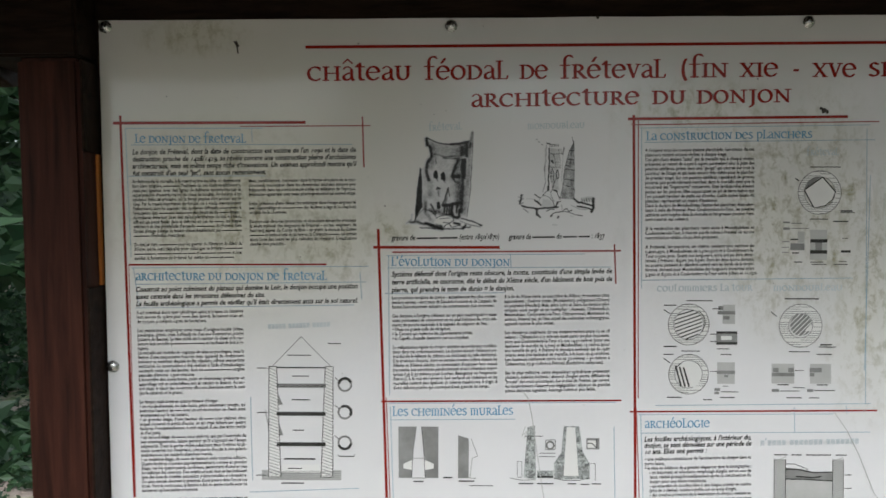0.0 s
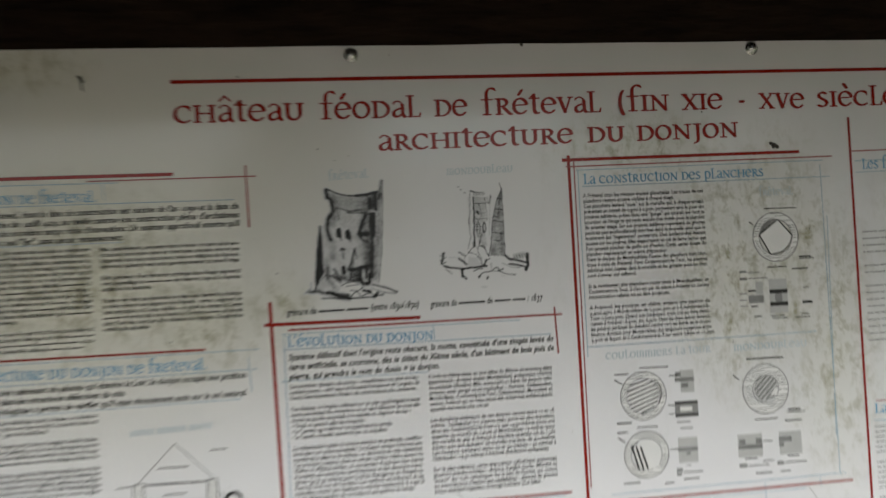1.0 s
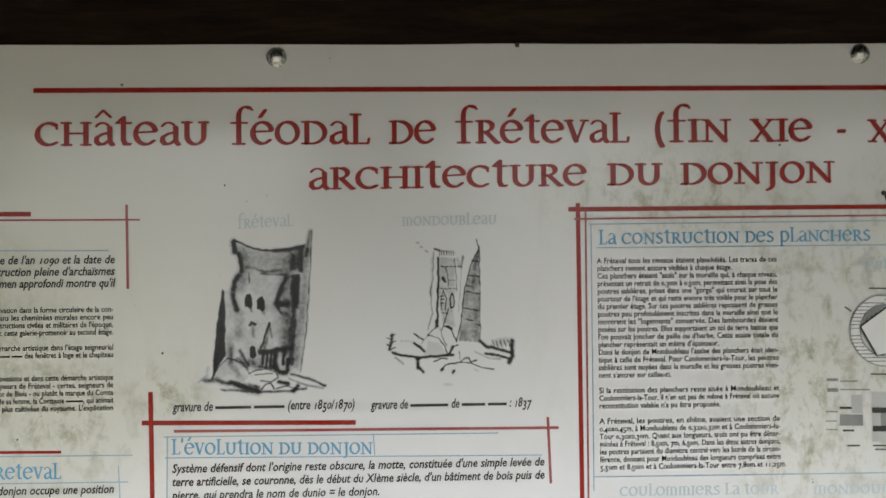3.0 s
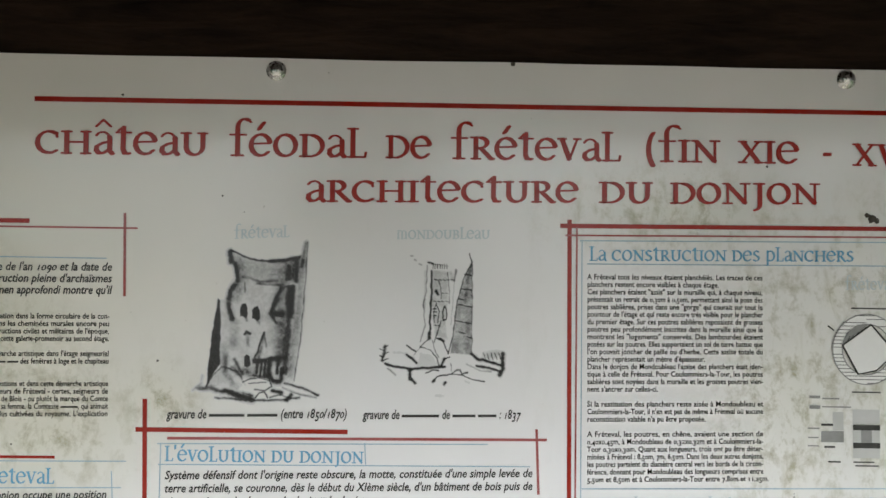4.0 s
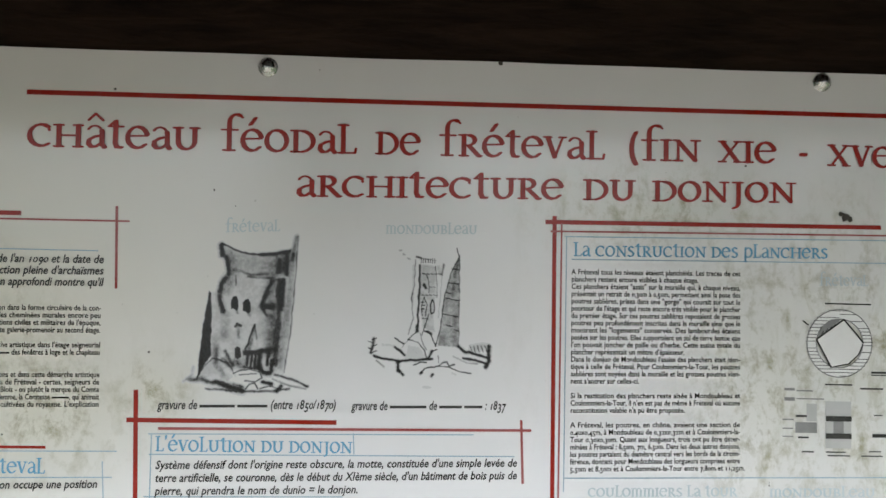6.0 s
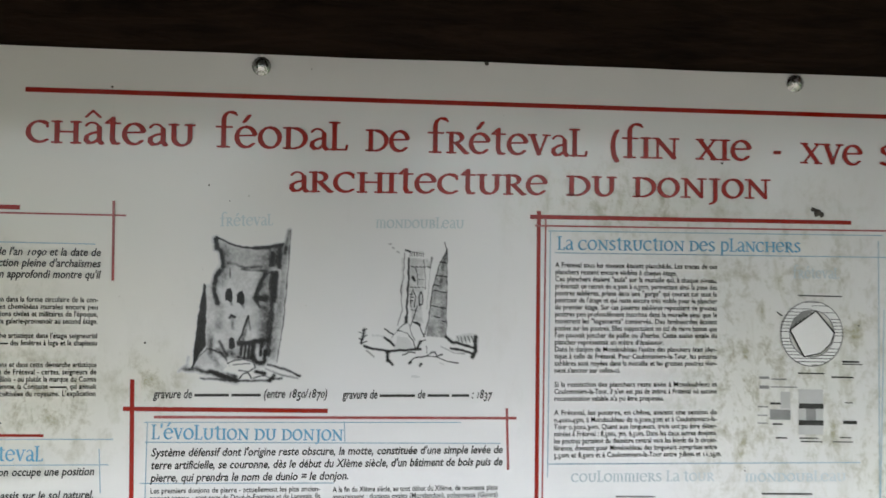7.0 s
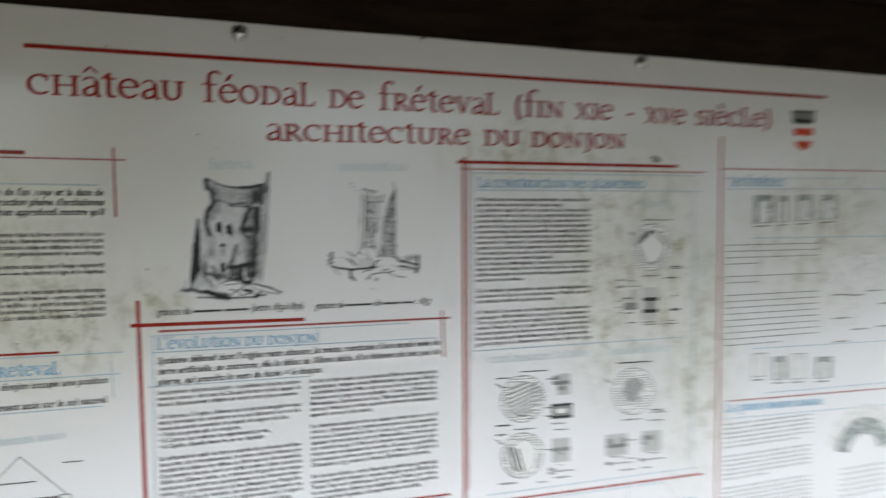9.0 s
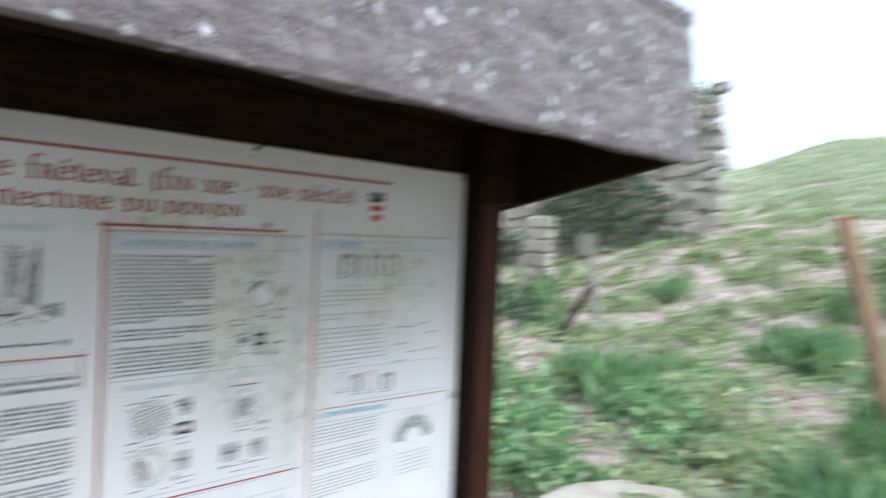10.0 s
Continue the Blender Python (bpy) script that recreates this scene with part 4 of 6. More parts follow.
class Sketch:
    """A drawing in layers: fill, ink and white, under one name."""

    def __init__(self, x=None, z=None, k=K, art=None):
        self.x, self.z, self.k, self.art = x, z, k, art or ART
        self.layers = {}

    def on(self, mat, layer=2):
        return self.layers.setdefault((mat.name, layer), (Print(layer), mat))[0]

    def at(self, u, w):
        if self.x is None:   # in the units of the whole artwork
            a = self.art
            n = a[6] * u + a[7] * w + 1
            return (a[0] * u + a[1] * w + a[2]) / n, (a[3] * u + a[4] * w + a[5]) / n
        return self.x + u * self.k, self.z - w * self.k

    def poly(self, mat, pts, layer=2):
        self.on(mat, layer).poly([self.at(*p) for p in pts])

    def rect(self, mat, u0, w0, u1, w1, layer=2):
        self.poly(mat, [(u0, w0), (u1, w0), (u1, w1), (u0, w1)], layer)

    def path(self, mat, w, pts, layer=3):
        for a, b in zip(pts, pts[1:]):
            self.on(mat, layer).line(*self.at(*a), *self.at(*b), w * self.k)

    def ring(self, mat, u, w, r0, r1, layer=2, a0=0, a1=360):
        self.on(mat, layer).ring(*self.at(u, w), r0 * self.k, r1 * self.k, a0, a1)

    def disc(self, mat, u, w, r, r2=None, layer=2):
        self.on(mat, layer).disc(*self.at(u, w), r * self.k, (r2 or r) * self.k)

    def bars(self, mat, rows, layer=3):
        for u0, u1, w, t in rows:
            self.rect(mat, u0, w - t / 2, u1, w + t / 2, layer)

    def hatch(self, mat, u0, w0, u1, w1, step, w, lean=0.0, layer=3):
        n = int((w1 - w0) / step)
        for i in range(n + 1):
            a = w0 + i * step
            self.path(mat, w, [(u0, a), (u1, a + lean * (u1 - u0))], layer)

    def put(self, name, label=""):
        first = None
        for (key, layer), (pr, mat) in self.layers.items():
            if first is None:
                first = pr.put(name, mat, P, label)
            else:
                ob = pr.put("shading" if mat.name not in ("black_ink",) else "line_work", mat, None)
                ob.parent = first
                ob["kind"] = "stuff"
        return first




class Engraving:
    """A soft engraving: tone laid down by washes and brush strokes, printed as a fine screen of grey inks."""
    STEP = 0.72

    def __init__(self, u0, w0, u1, w1, seed, pen=1.0):
        self.seed, self.pen = seed, pen
        self.u, self.w = np.meshgrid(np.arange(u0, u1, self.STEP), np.arange(w0, w1, self.STEP))
        self.tone = np.zeros(self.u.shape)
        self.grid = self.u, self.w
        rng = np.random.default_rng(seed + 50)   # an unsteady hand
        self.u = self.u + 2.0 * (self.cloudy(rng, 15) - 0.5) + 1.0 * (self.cloudy(rng, 5) - 0.5)
        self.w = self.w + 2.0 * (self.cloudy(rng, 15) - 0.5) + 1.0 * (self.cloudy(rng, 5) - 0.5)

    def near(self, pts):
        best = np.full(self.u.shape, 1e9)
        for (a, b), (c, d) in zip(pts, pts[1:]):
            ex, ey = c - a, d - b
            t = np.clip(((self.u - a) * ex + (self.w - b) * ey) / (ex * ex + ey * ey + 1e-9), 0, 1)
            best = np.minimum(best, np.hypot(self.u - a - t * ex, self.w - b - t * ey))
        return best

    def stroke(self, soft, dark, *nums):
        pts = [(nums[i], nums[i + 1]) for i in range(0, len(nums), 2)]
        d = self.near(pts if len(pts) > 1 else pts * 2)
        self.tone = 1 - (1 - self.tone) * (1 - dark * np.exp(-(d / (soft * self.pen)) ** 2.2))
        return self

    def wipe(self, soft, amount, *nums):
        pts = [(nums[i], nums[i + 1]) for i in range(0, len(nums), 2)]
        self.tone = self.tone * (1 - amount * np.exp(-(self.near(pts if len(pts) > 1 else pts * 2) / soft) ** 2))
        return self

    def wash(self, dark, feather, *nums):
        pts = [(nums[i], nums[i + 1]) for i in range(0, len(nums), 2)]
        inside = np.zeros(self.u.shape, bool)
        for (a, b), (c, d) in zip(pts, pts[1:] + pts[:1]):
            cross = ((b > self.w) != (d > self.w)) & (self.u < (c - a) * (self.w - b) / (d - b + 1e-9) + a)
            inside ^= cross
        away = self.near(pts + pts[:1]) * np.where(inside, 1, -1)
        self.tone = 1 - (1 - self.tone) * (1 - dark * np.clip(0.5 + away / (2 * feather), 0, 1))
        return self

    def cloudy(self, rng, cell):
        """Smooth uneven field between 0 and 1."""
        rows, cols = self.tone.shape
        g = rng.random((rows // cell + 3, cols // cell + 3))
        i, j = np.arange(rows) / cell, np.arange(cols) / cell
        a, b = i.astype(int), j.astype(int)
        s, t = (i - a)[:, None], (j - b)[None, :]
        s, t = s * s * (3 - 2 * s), t * t * (3 - 2 * t)
        return ((g[a][:, b] * (1 - t) + g[a][:, b + 1] * t) * (1 - s) + (g[a + 1][:, b] * (1 - t) + g[a + 1][:, b + 1] * t) * s)

    def put(self, label):
        # uneven inking at two scales, then eleven greys
        rng = np.random.default_rng(self.seed)
        rows, cols = self.tone.shape
        fine = rng.random((rows, cols))
        mottle = 0.55 * self.cloudy(rng, 22) + 0.45 * self.cloudy(rng, 6)
        ink = np.where(self.tone > 0.75, 1.0, 0.45 + 1.2 * mottle)
        tone = np.clip(self.tone * ink * (0.55 + 0.5 * np.clip((self.tone - 0.3) / 0.5, 0, 1)) * (1 + 0.4 * (fine - 0.5)), 0, 1)
        level = np.clip(np.round(tone * 11), 0, 11).astype(int)
        s = Sketch(None, None, 1.0, ART_ENGRAVED)
        v, f, slot = [], [], []
        h = self.STEP / 2
        y = -0.0008
        for i in range(rows):
            j = 0
            while j < cols:
                k = level[i, j]
                e = j
                while e + 1 < cols and level[i, e + 1] == k:
                    e += 1
                if k:
                    u, w, x = self.grid[0][i, j] - h, self.grid[1][i, j], self.grid[0][i, e] + h
                    n = len(v)
                    for p in ((u, w + h), (x, w + h), (x, w - h), (u, w - h)):
                        a, b = s.at(*p)
                        v.append((a, y, b))
                    f.append((n, n + 1, n + 2, n + 3))
                    slot.append(k - 1)
                j = e + 1
        ob = link_mesh("engraving", v, f, TONES[0], P, label)
        for m in TONES[1:]:
            ob.data.materials.append(m)
        ob.data.polygons.foreach_set("material_index", slot)
        return ob


# first engraving: the tall broken keep
e = Engraving(334, 402, 578, 706, 1)
e.wash(0.21, 3, 404, 428, 430, 438, 455, 446, 480, 447, 505, 444, 529, 437, 523, 510, 512, 590, 502, 655, 430, 655, 405, 640, 388, 630, 388, 516, 402, 515, 416, 480)
e.wash(0.12, 5, 414, 434, 455, 446, 505, 446, 525, 442, 520, 490, 470, 489, 425, 484)
e.wash(0.30, 3, 545, 413, 543, 440, 540, 480, 538, 520, 534, 560, 530, 600, 524, 640, 519, 662, 500, 660, 508, 625, 514, 585, 520, 545, 525, 505, 529, 465, 532, 436)
e.stroke(6, 0.22, 534, 445, 527, 540, 514, 650)
e.stroke(16, 0.40, 500, 470, 498, 540, 496, 620)
e.stroke(11, 0.40, 424, 450, 424, 480, 416, 510)
e.stroke(12, 0.14, 440, 460, 480, 466)
e.stroke(9, 0.30, 416, 560, 412, 600)
e.stroke(10, 0.35, 440, 640, 470, 640)
e.stroke(4.5, 0.45, 543, 414, 539, 432, 536, 455)
e.stroke(1.6, 0.5, 546, 414, 543, 450, 539, 510, 532, 590, 521, 660)
e.stroke(5.5, 0.96, 407, 431, 408, 448)
e.stroke(4.2, 0.94, 415, 452, 419, 465, 419, 482)
e.stroke(5.5, 0.95, 413, 490, 407, 500, 405, 513)
e.stroke(5.5, 0.96, 404, 524, 407, 538, 410, 550)
e.wash(0.94, 1.6, 385, 513, 388, 518, 390, 560, 389, 600, 389, 630, 376, 648, 363, 673, 368, 630, 374, 580, 380, 540)
e.stroke(7, 0.25, 396, 600, 392, 632)
e.stroke(5, 0.45, 400, 615, 399, 638)
e.stroke(2.2, 0.8, 408, 428, 430, 438, 455, 446, 480, 447)
e.stroke(3.6, 0.92, 478, 447, 505, 446, 530, 440)
e.wash(0.50, 4, 500, 448, 530, 440, 526, 484, 500, 484, 506, 466)
e.stroke(4, 0.9, 526, 446, 525, 482)
e.stroke(4, 0.9, 512, 458, 511, 478)
e.stroke(3, 0.4, 430, 474, 460, 484, 490, 482)
e.stroke(2.2, 0.45, 455, 488, 500, 489)
e.wash(0.9, 3, 509, 493, 524, 490, 520, 550, 508, 553, 506, 520)
e.stroke(4.2, 0.85, 497, 496, 488, 518, 480, 540)
e.stroke(2.5, 0.5, 497, 494, 520, 491)
e.stroke(6.5, 0.95, 484, 541, 500, 542)
e.stroke(3, 0.7, 482, 546, 488, 556)
e.stroke(5.5, 0.7, 512, 556, 508, 600, 504, 645)
e.stroke(9, 0.25, 502, 560, 498, 610)
e.stroke(1.8, 0.55, 433, 486, 433, 502)
for u, w in ((431, 523), (453, 527)):   # arched windows of the second storey
    e.wash(0.95, 1.2, u - 7, w + 22, u - 7, w + 7, u - 3, w + 1, u + 3, w, u + 7, w + 8, u + 6, w + 23, u + 3, w + 26, u - 3, w + 22)
    e.stroke(3, 0.5, u + 3, w + 20, u + 5, w + 30)
e.stroke(2.6, 0.85, 432, 578, 436, 573, 442, 576)
e.stroke(3.4, 0.42, 437, 578, 438, 597)
e.stroke(2.0, 0.85, 468, 574, 459, 598, 452, 618)
e.stroke(1.6, 0.4, 468, 574, 471, 600)
e.stroke(4, 0.45, 466, 584, 462, 602, 458, 616)
e.stroke(7, 0.16, 455, 545, 475, 552)
e.wash(0.93, 1.4, 432, 634, 432, 618, 436, 614, 442, 616, 443, 631, 438, 636)
e.stroke(4.8, 0.95, 451, 625, 470, 624)
e.stroke(4.4, 0.93, 476, 622, 502, 619)
for u, w0, w1, soft in ((456, 628, 646, 2.6), (463, 628, 652, 2.2), (470, 628, 650, 2.8), (478, 622, 652, 4.2), (493, 622, 646, 4.0), (500, 640, 656, 4.2)):
    e.stroke(soft, 0.9, u, w0, u - 2, w1)
e.stroke(6.5, 0.92, 474, 652, 484, 660, 494, 661)
e.stroke(3.2, 0.7, 414, 622, 420, 634, 428, 648)
e.stroke(4.5, 0.55, 412, 636, 424, 652)
e.stroke(6, 0.45, 432, 642, 446, 650)
e.stroke(2.4, 0.6, 448, 650, 470, 654)
e.wash(0.30, 2, 363, 673, 376, 650, 391, 635, 404, 637, 416, 642, 426, 652, 432, 666, 420, 676, 400, 668)
e.stroke(1.6, 0.55, 364, 670, 376, 650, 391, 635, 404, 637, 418, 643, 428, 656, 434, 668)
e.stroke(5, 0.35, 398, 645, 412, 664)
e.wipe(6, 0.8, 420, 658, 440, 672, 456, 682)
e.stroke(1.5, 0.6, 430, 662, 442, 656, 458, 655, 476, 660, 481, 670, 470, 678, 450, 676)
e.stroke(1.5, 0.55, 440, 664, 470, 664)
e.stroke(6.5, 0.95, 398, 678, 420, 686, 444, 693)
e.stroke(5, 0.7, 352, 674, 372, 674, 392, 680)
e.stroke(3, 0.35, 340, 678, 356, 664, 358, 652)
e.stroke(2.6, 0.65, 380, 690, 440, 695, 500, 695, 530, 690)
e.stroke(1.6, 0.7, 452, 690, 458, 682, 468, 680, 474, 690)
e.stroke(4.2, 0.9, 483, 678, 498, 682)
e.stroke(4, 0.85, 516, 685, 508, 694)
e.stroke(1.6, 0.55, 478, 690, 496, 686, 514, 690)
e.stroke(2.8, 0.75, 504, 665, 536, 673, 564, 686)
e.stroke(2.2, 0.45, 500, 672, 530, 684, 560, 690)
e.stroke(3, 0.6, 430, 682, 446, 686)
e.put("black and white engraving of a ruined round keep")

# second engraving: the split tower on rubble
e = Engraving(664, 426, 906, 696, 2, 0.82)
for u, w in ((729, 437), (736, 445), (745, 453)):
    e.stroke(2, 0.4, u, w, u + 3, w + 1)
e.stroke(2, 0.7, 760, 449, 768, 452)
e.stroke(1.2, 0.4, 766, 452, 796, 456)
for k in range(7):
    e.stroke(1.3, 0.6, 769 + 4 * k, 453, 769 + 4 * k, 460)
e.stroke(1.7, 0.5, 758, 455, 756, 500, 751, 526, 755, 560, 750, 575, 746, 590)
e.stroke(3, 0.22, 755, 465, 753, 530)
e.wash(0.30, 2, 767, 463, 796, 466, 794, 520, 790, 560, 794, 586, 773, 580, 766, 540)
e.stroke(2.5, 0.94, 766, 464, 766, 500, 764, 540, 763, 570, 762, 582)
e.stroke(4, 0.9, 762, 576, 762, 584)
for w, u0, u1 in ((480, 772, 808), (503, 784, 800), (518, 770, 800), (561, 771, 790)):
    for k in range(int((u1 - u0) / 7)):
        e.stroke(1.4, 0.65, u0 + 7 * k, w, u0 + 7 * k + 4, w + 1)
e.stroke(3.8, 0.96, 774, 500, 777, 505)
e.stroke(1.3, 0.55, 778, 482, 783, 500, 782, 514)
e.stroke(1.4, 0.75, 774, 522, 780, 537, 777, 556)
e.stroke(1.3, 0.6, 774, 522, 769, 540, 771, 556)
for w in (532, 538, 545):
    e.stroke(1.6, 0.85, 769, w, 774, w)
e.stroke(1.4, 0.85, 789, 527, 793, 535, 792, 551, 787, 552, 786, 538, 789, 527)
e.stroke(1.5, 0.5, 795, 466, 798, 500, 797, 522)
e.stroke(2.2, 0.5, 810, 463, 806, 482)
e.stroke(4, 0.25, 800, 468, 804, 482)
e.stroke(1.2, 0.35, 806, 482, 804, 520, 800, 560)
e.stroke(1.5, 0.65, 783, 553, 776, 575, 771, 592)
e.wash(0.46, 1.6, 839, 446, 838, 614, 799, 611, 805, 570, 807, 550, 813, 520, 819, 490, 829, 465)
e.stroke(4, 0.3, 834, 460, 828, 500, 826, 520)
e.stroke(6, 0.22, 832, 560, 828, 600)
e.stroke(1.6, 0.7, 834, 434, 838, 450, 827, 468, 819, 490, 812, 518, 807, 555, 803, 585, 795, 611)
for u0, w0, u1, w1 in ((824, 471, 838, 474), (817, 497, 838, 499), (814, 514, 822, 516), (815, 524, 838, 529), (807, 553, 837, 559), (815, 573, 826, 576), (829, 582, 838, 585)):
    e.stroke(1.4, 0.7, u0, w0, u1, w1)
e.stroke(1.4, 0.4, 838, 450, 838, 612)
e.stroke(1.8, 0.85, 776, 584, 786, 590, 795, 611)
e.stroke(3.2, 0.85, 781, 586, 787, 589)
e.stroke(1.5, 0.6, 768, 588, 773, 608, 778, 618)
e.stroke(1.5, 0.6, 760, 586, 746, 600)
e.stroke(4, 0.75, 684, 598, 681, 612, 678, 624)
for k in range(5):
    e.stroke(1.4, 0.7, 681, 600 + 6 * k, 673 if k % 2 else 689, 597 + 6 * k)
e.stroke(3.2, 0.93, 684, 629, 700, 635, 730, 639, 760, 637, 790, 635)
e.stroke(2.4, 0.5, 688, 638, 702, 650)
e.stroke(4, 0.12, 700, 610, 720, 612)
e.stroke(4.4, 0.92, 727, 641, 727, 656)
e.stroke(3.4, 0.85, 728, 655, 737, 664)
e.stroke(1.8, 0.8, 722, 597, 738, 608)
e.stroke(3.2, 0.9, 722, 614, 732, 620, 739, 628)
e.stroke(1.6, 0.7, 745, 600, 765, 606, 775, 620, 779, 633)
e.stroke(1.3, 0.4, 745, 602, 735, 614)
e.wash(0.20, 4, 746, 612, 765, 615, 778, 633, 742, 634)
e.stroke(3.8, 0.88, 782, 634, 788, 622)
e.stroke(1.5, 0.75, 788, 622, 798, 618)
e.stroke(1.8, 0.8, 756, 646, 766, 641, 778, 642)
e.stroke(1.6, 0.75, 768, 660, 776, 653, 800, 648, 820, 650, 840, 658, 860, 661)
e.stroke(3.0, 0.8, 768, 662, 771, 660)
e.stroke(3.2, 0.8, 788, 667, 790, 664)
e.stroke(2.2, 0.7, 803, 647, 810, 641, 816, 640, 820, 648, 830, 645)
e.stroke(1.4, 0.5, 800, 630, 802, 642)
e.stroke(3.8, 0.94, 838, 613, 850, 622, 880, 629, 893, 634)
e.stroke(3.0, 0.92, 846, 633, 866, 637, 886, 643)
e.stroke(4.6, 0.9, 893, 612, 893, 638, 886, 650)
e.stroke(8, 0.28, 862, 616, 884, 612)
for k in range(5):
    e.stroke(1.3, 0.5, 858 + 7 * k, 611 + k % 2, 862 + 7 * k, 622)
e.stroke(2.0, 0.4, 828, 630, 850, 641, 872, 644)
e.stroke(3.5, 0.14, 826, 662, 832, 664)
e.stroke(3.5, 0.16, 774, 686, 786, 687)
e.put("black and white engraving of a split tower on rubble")

# section through the keep
d = Sketch()
d.path(GREY, 1.2, [(482, 651), (534, 597), (588, 651)])
d.rect(LIGHT_GREY, 465, 834, 606, 852, 1)
d.hatch(GREY, 466, 836, 605, 851, 3.4, 0.7)
d.poly(WHITE, [(477, 650), (491, 650), (499, 846), (477, 846)], 2)
d.poly(WHITE, [(577, 650), (591, 650), (591, 846), (570, 846)], 2)
d.rect(WHITE, 499, 824, 571, 838, 2)
for u0, u1, b0, b1 in ((477, 491, 477, 499), (577, 591, 570, 591)):
    d.path(BLACK, 1.2, [(u0, 650), (b0, 846), (b1, 846), (u1, 650), (u0, 650)])
    for i in range(34):
        w = 652 + i * 5.6
        d.path(GREY, 1.0, [(u0 + (b0 - u0) * i / 34, w), (u1 + (b1 - u1) * i / 34, min(w + 7, 845))], 3)
for w in (652, 684, 734, 788):
    d.rect(BLACK, 491, w - (1 if w == 652 else 3.4), 578, w + (1 if w == 652 else 3.4), 3)
d.hatch(LIGHT_GREY, 492, 682, 577, 687, 2, 0.6, 0, 4)
d.bars(BLACK, ((505, 560, 814, 2.4), (518, 548, 667, 1.6), (518, 550, 709, 1.6), (520, 540, 763, 1.6), (510, 552, 630, 1.4), (512, 536, 831, 1.4), (582, 605, 609, 1.4), (456, 474, 653, 1.4), (456, 474, 732, 1.4), (456, 474, 843, 1.4), (500, 540, 857, 1.6)))
d.poly(GREY, [(493, 697), (502, 718), (494, 718)], 3)
d.poly(GREY, [(495, 750), (503, 772), (496, 772)], 3)
d.path(GREY, 1.2, [(471, 728), (478, 765)])
for w, a in ((682, 20), (731, -30), (785, 200)):
    d.ring(GREY, 612, w, 9.4, 13, 2)
    d.ring(BLACK, 612, w, 8.6, 13.6, 3, a, a + 150)
    d.path(BLACK, 1.2, [(594, w - 13), (602, w - 6)])
d.path(BLACK, 1.4, [(600, 806), (602, 809), (628, 809), (630, 806)])
d.put("drawing", "black line drawing of a section through a keep")

# chimney drawings
d = Sketch()
d.poly(GREY, [(707, 756), (739, 756), (733, 800), (731, 822), (731, 847), (708, 847)])
d.poly(GREY, [(748, 756), (778, 756), (778, 847), (755, 847), (755, 820), (752, 798)])
d.poly(WHITE, [(716, 822), (731, 815), (731, 833), (716, 830)], 3)
d.poly(WHITE, [(755, 815), (770, 822), (770, 830), (755, 833)], 3)
d.path(BLACK, 1.0, [(739, 756), (733, 800), (731, 847), (755, 847), (752, 798), (748, 756)])
d.path(GREY, 1.0, [(731, 812), (755, 812)])
d.bars(BLACK, ((734, 752, 853, 2.2), (787, 803, 846, 2.2), (814, 842, 852, 2.2), (833, 875, 860, 1.2)))
d.put("drawing", "grey drawing of a wall chimney")
d = Sketch()
d.poly(GREY, [(813, 771), (832, 777), (832, 847), (813, 847)])
d.path(GREY, 1.0, [(836, 777), (848, 808), (838, 811), (834, 847), (845, 847)])
d.put("drawing", "grey drawing of a wall chimney")
d = Sketch()
d.poly(ENGRAVE_MID, [(936, 756), (949, 753), (951, 848), (929, 846)])
d.path(GREY, 1.0, [(918, 817), (926, 817), (926, 845), (918, 845), (918, 817)])
d.path(GREY, 1.2, [(905, 846), (925, 850), (950, 849)])
d.path(LIGHT_GREY, 1.2, [(932, 755), (926, 772), (938, 760), (930, 775)])
d.bars(BLACK, ((920, 946, 856, 2.0), (953, 982, 856, 2.0), (953, 982, 844, 3.4), (1007, 1022, 856, 1.8), (1030, 1045, 857, 1.6), (1050, 1066, 856, 1.6), (932, 963, 772, 1.2), (957, 985, 802, 1.0), (957, 985, 808, 1.0)))
d.rect(ENGRAVE_MID, 953, 833, 982, 846)
d.put("drawing", "grey drawing of a wall chimney")
d = Sketch()
d.poly(ENGRAVE_MID, [(1000, 754), (1027, 754), (1034, 800), (1046, 820), (1046, 848), (983, 848), (983, 820), (996, 800)])
d.poly(WHITE, [(1005, 756), (1020, 756), (1024, 806), (1026, 842), (1000, 842), (1002, 806)], 3)
d.hatch(GREY, 984, 825, 1000, 846, 3, 0.8, 0.1, 3)
d.hatch(GREY, 1027, 825, 1046, 846, 3, 0.8, -0.1, 3)
d.path(BLACK, 1.0, [(983, 846), (1000, 850), (1026, 850), (1046, 846)])
d.path(GREY, 1.0, [(1046, 820), (1056, 820), (1056, 850)])
d.rect(GREY, 1040, 775, 1063, 795, 2)
d.rect(WHITE, 1042, 779, 1057, 792, 3)
d.path(BLACK, 1.6, [(1042, 784), (1050, 784), (1058, 792), (1058, 777)], 4)
d.ring(GREY, 976, 788, 5, 8)
d.path(GREY, 1.4, [(968, 779), (985, 778), (985, 795), (968, 796), (968, 779)])
d.put("drawing", "grey drawing of a wall chimney")


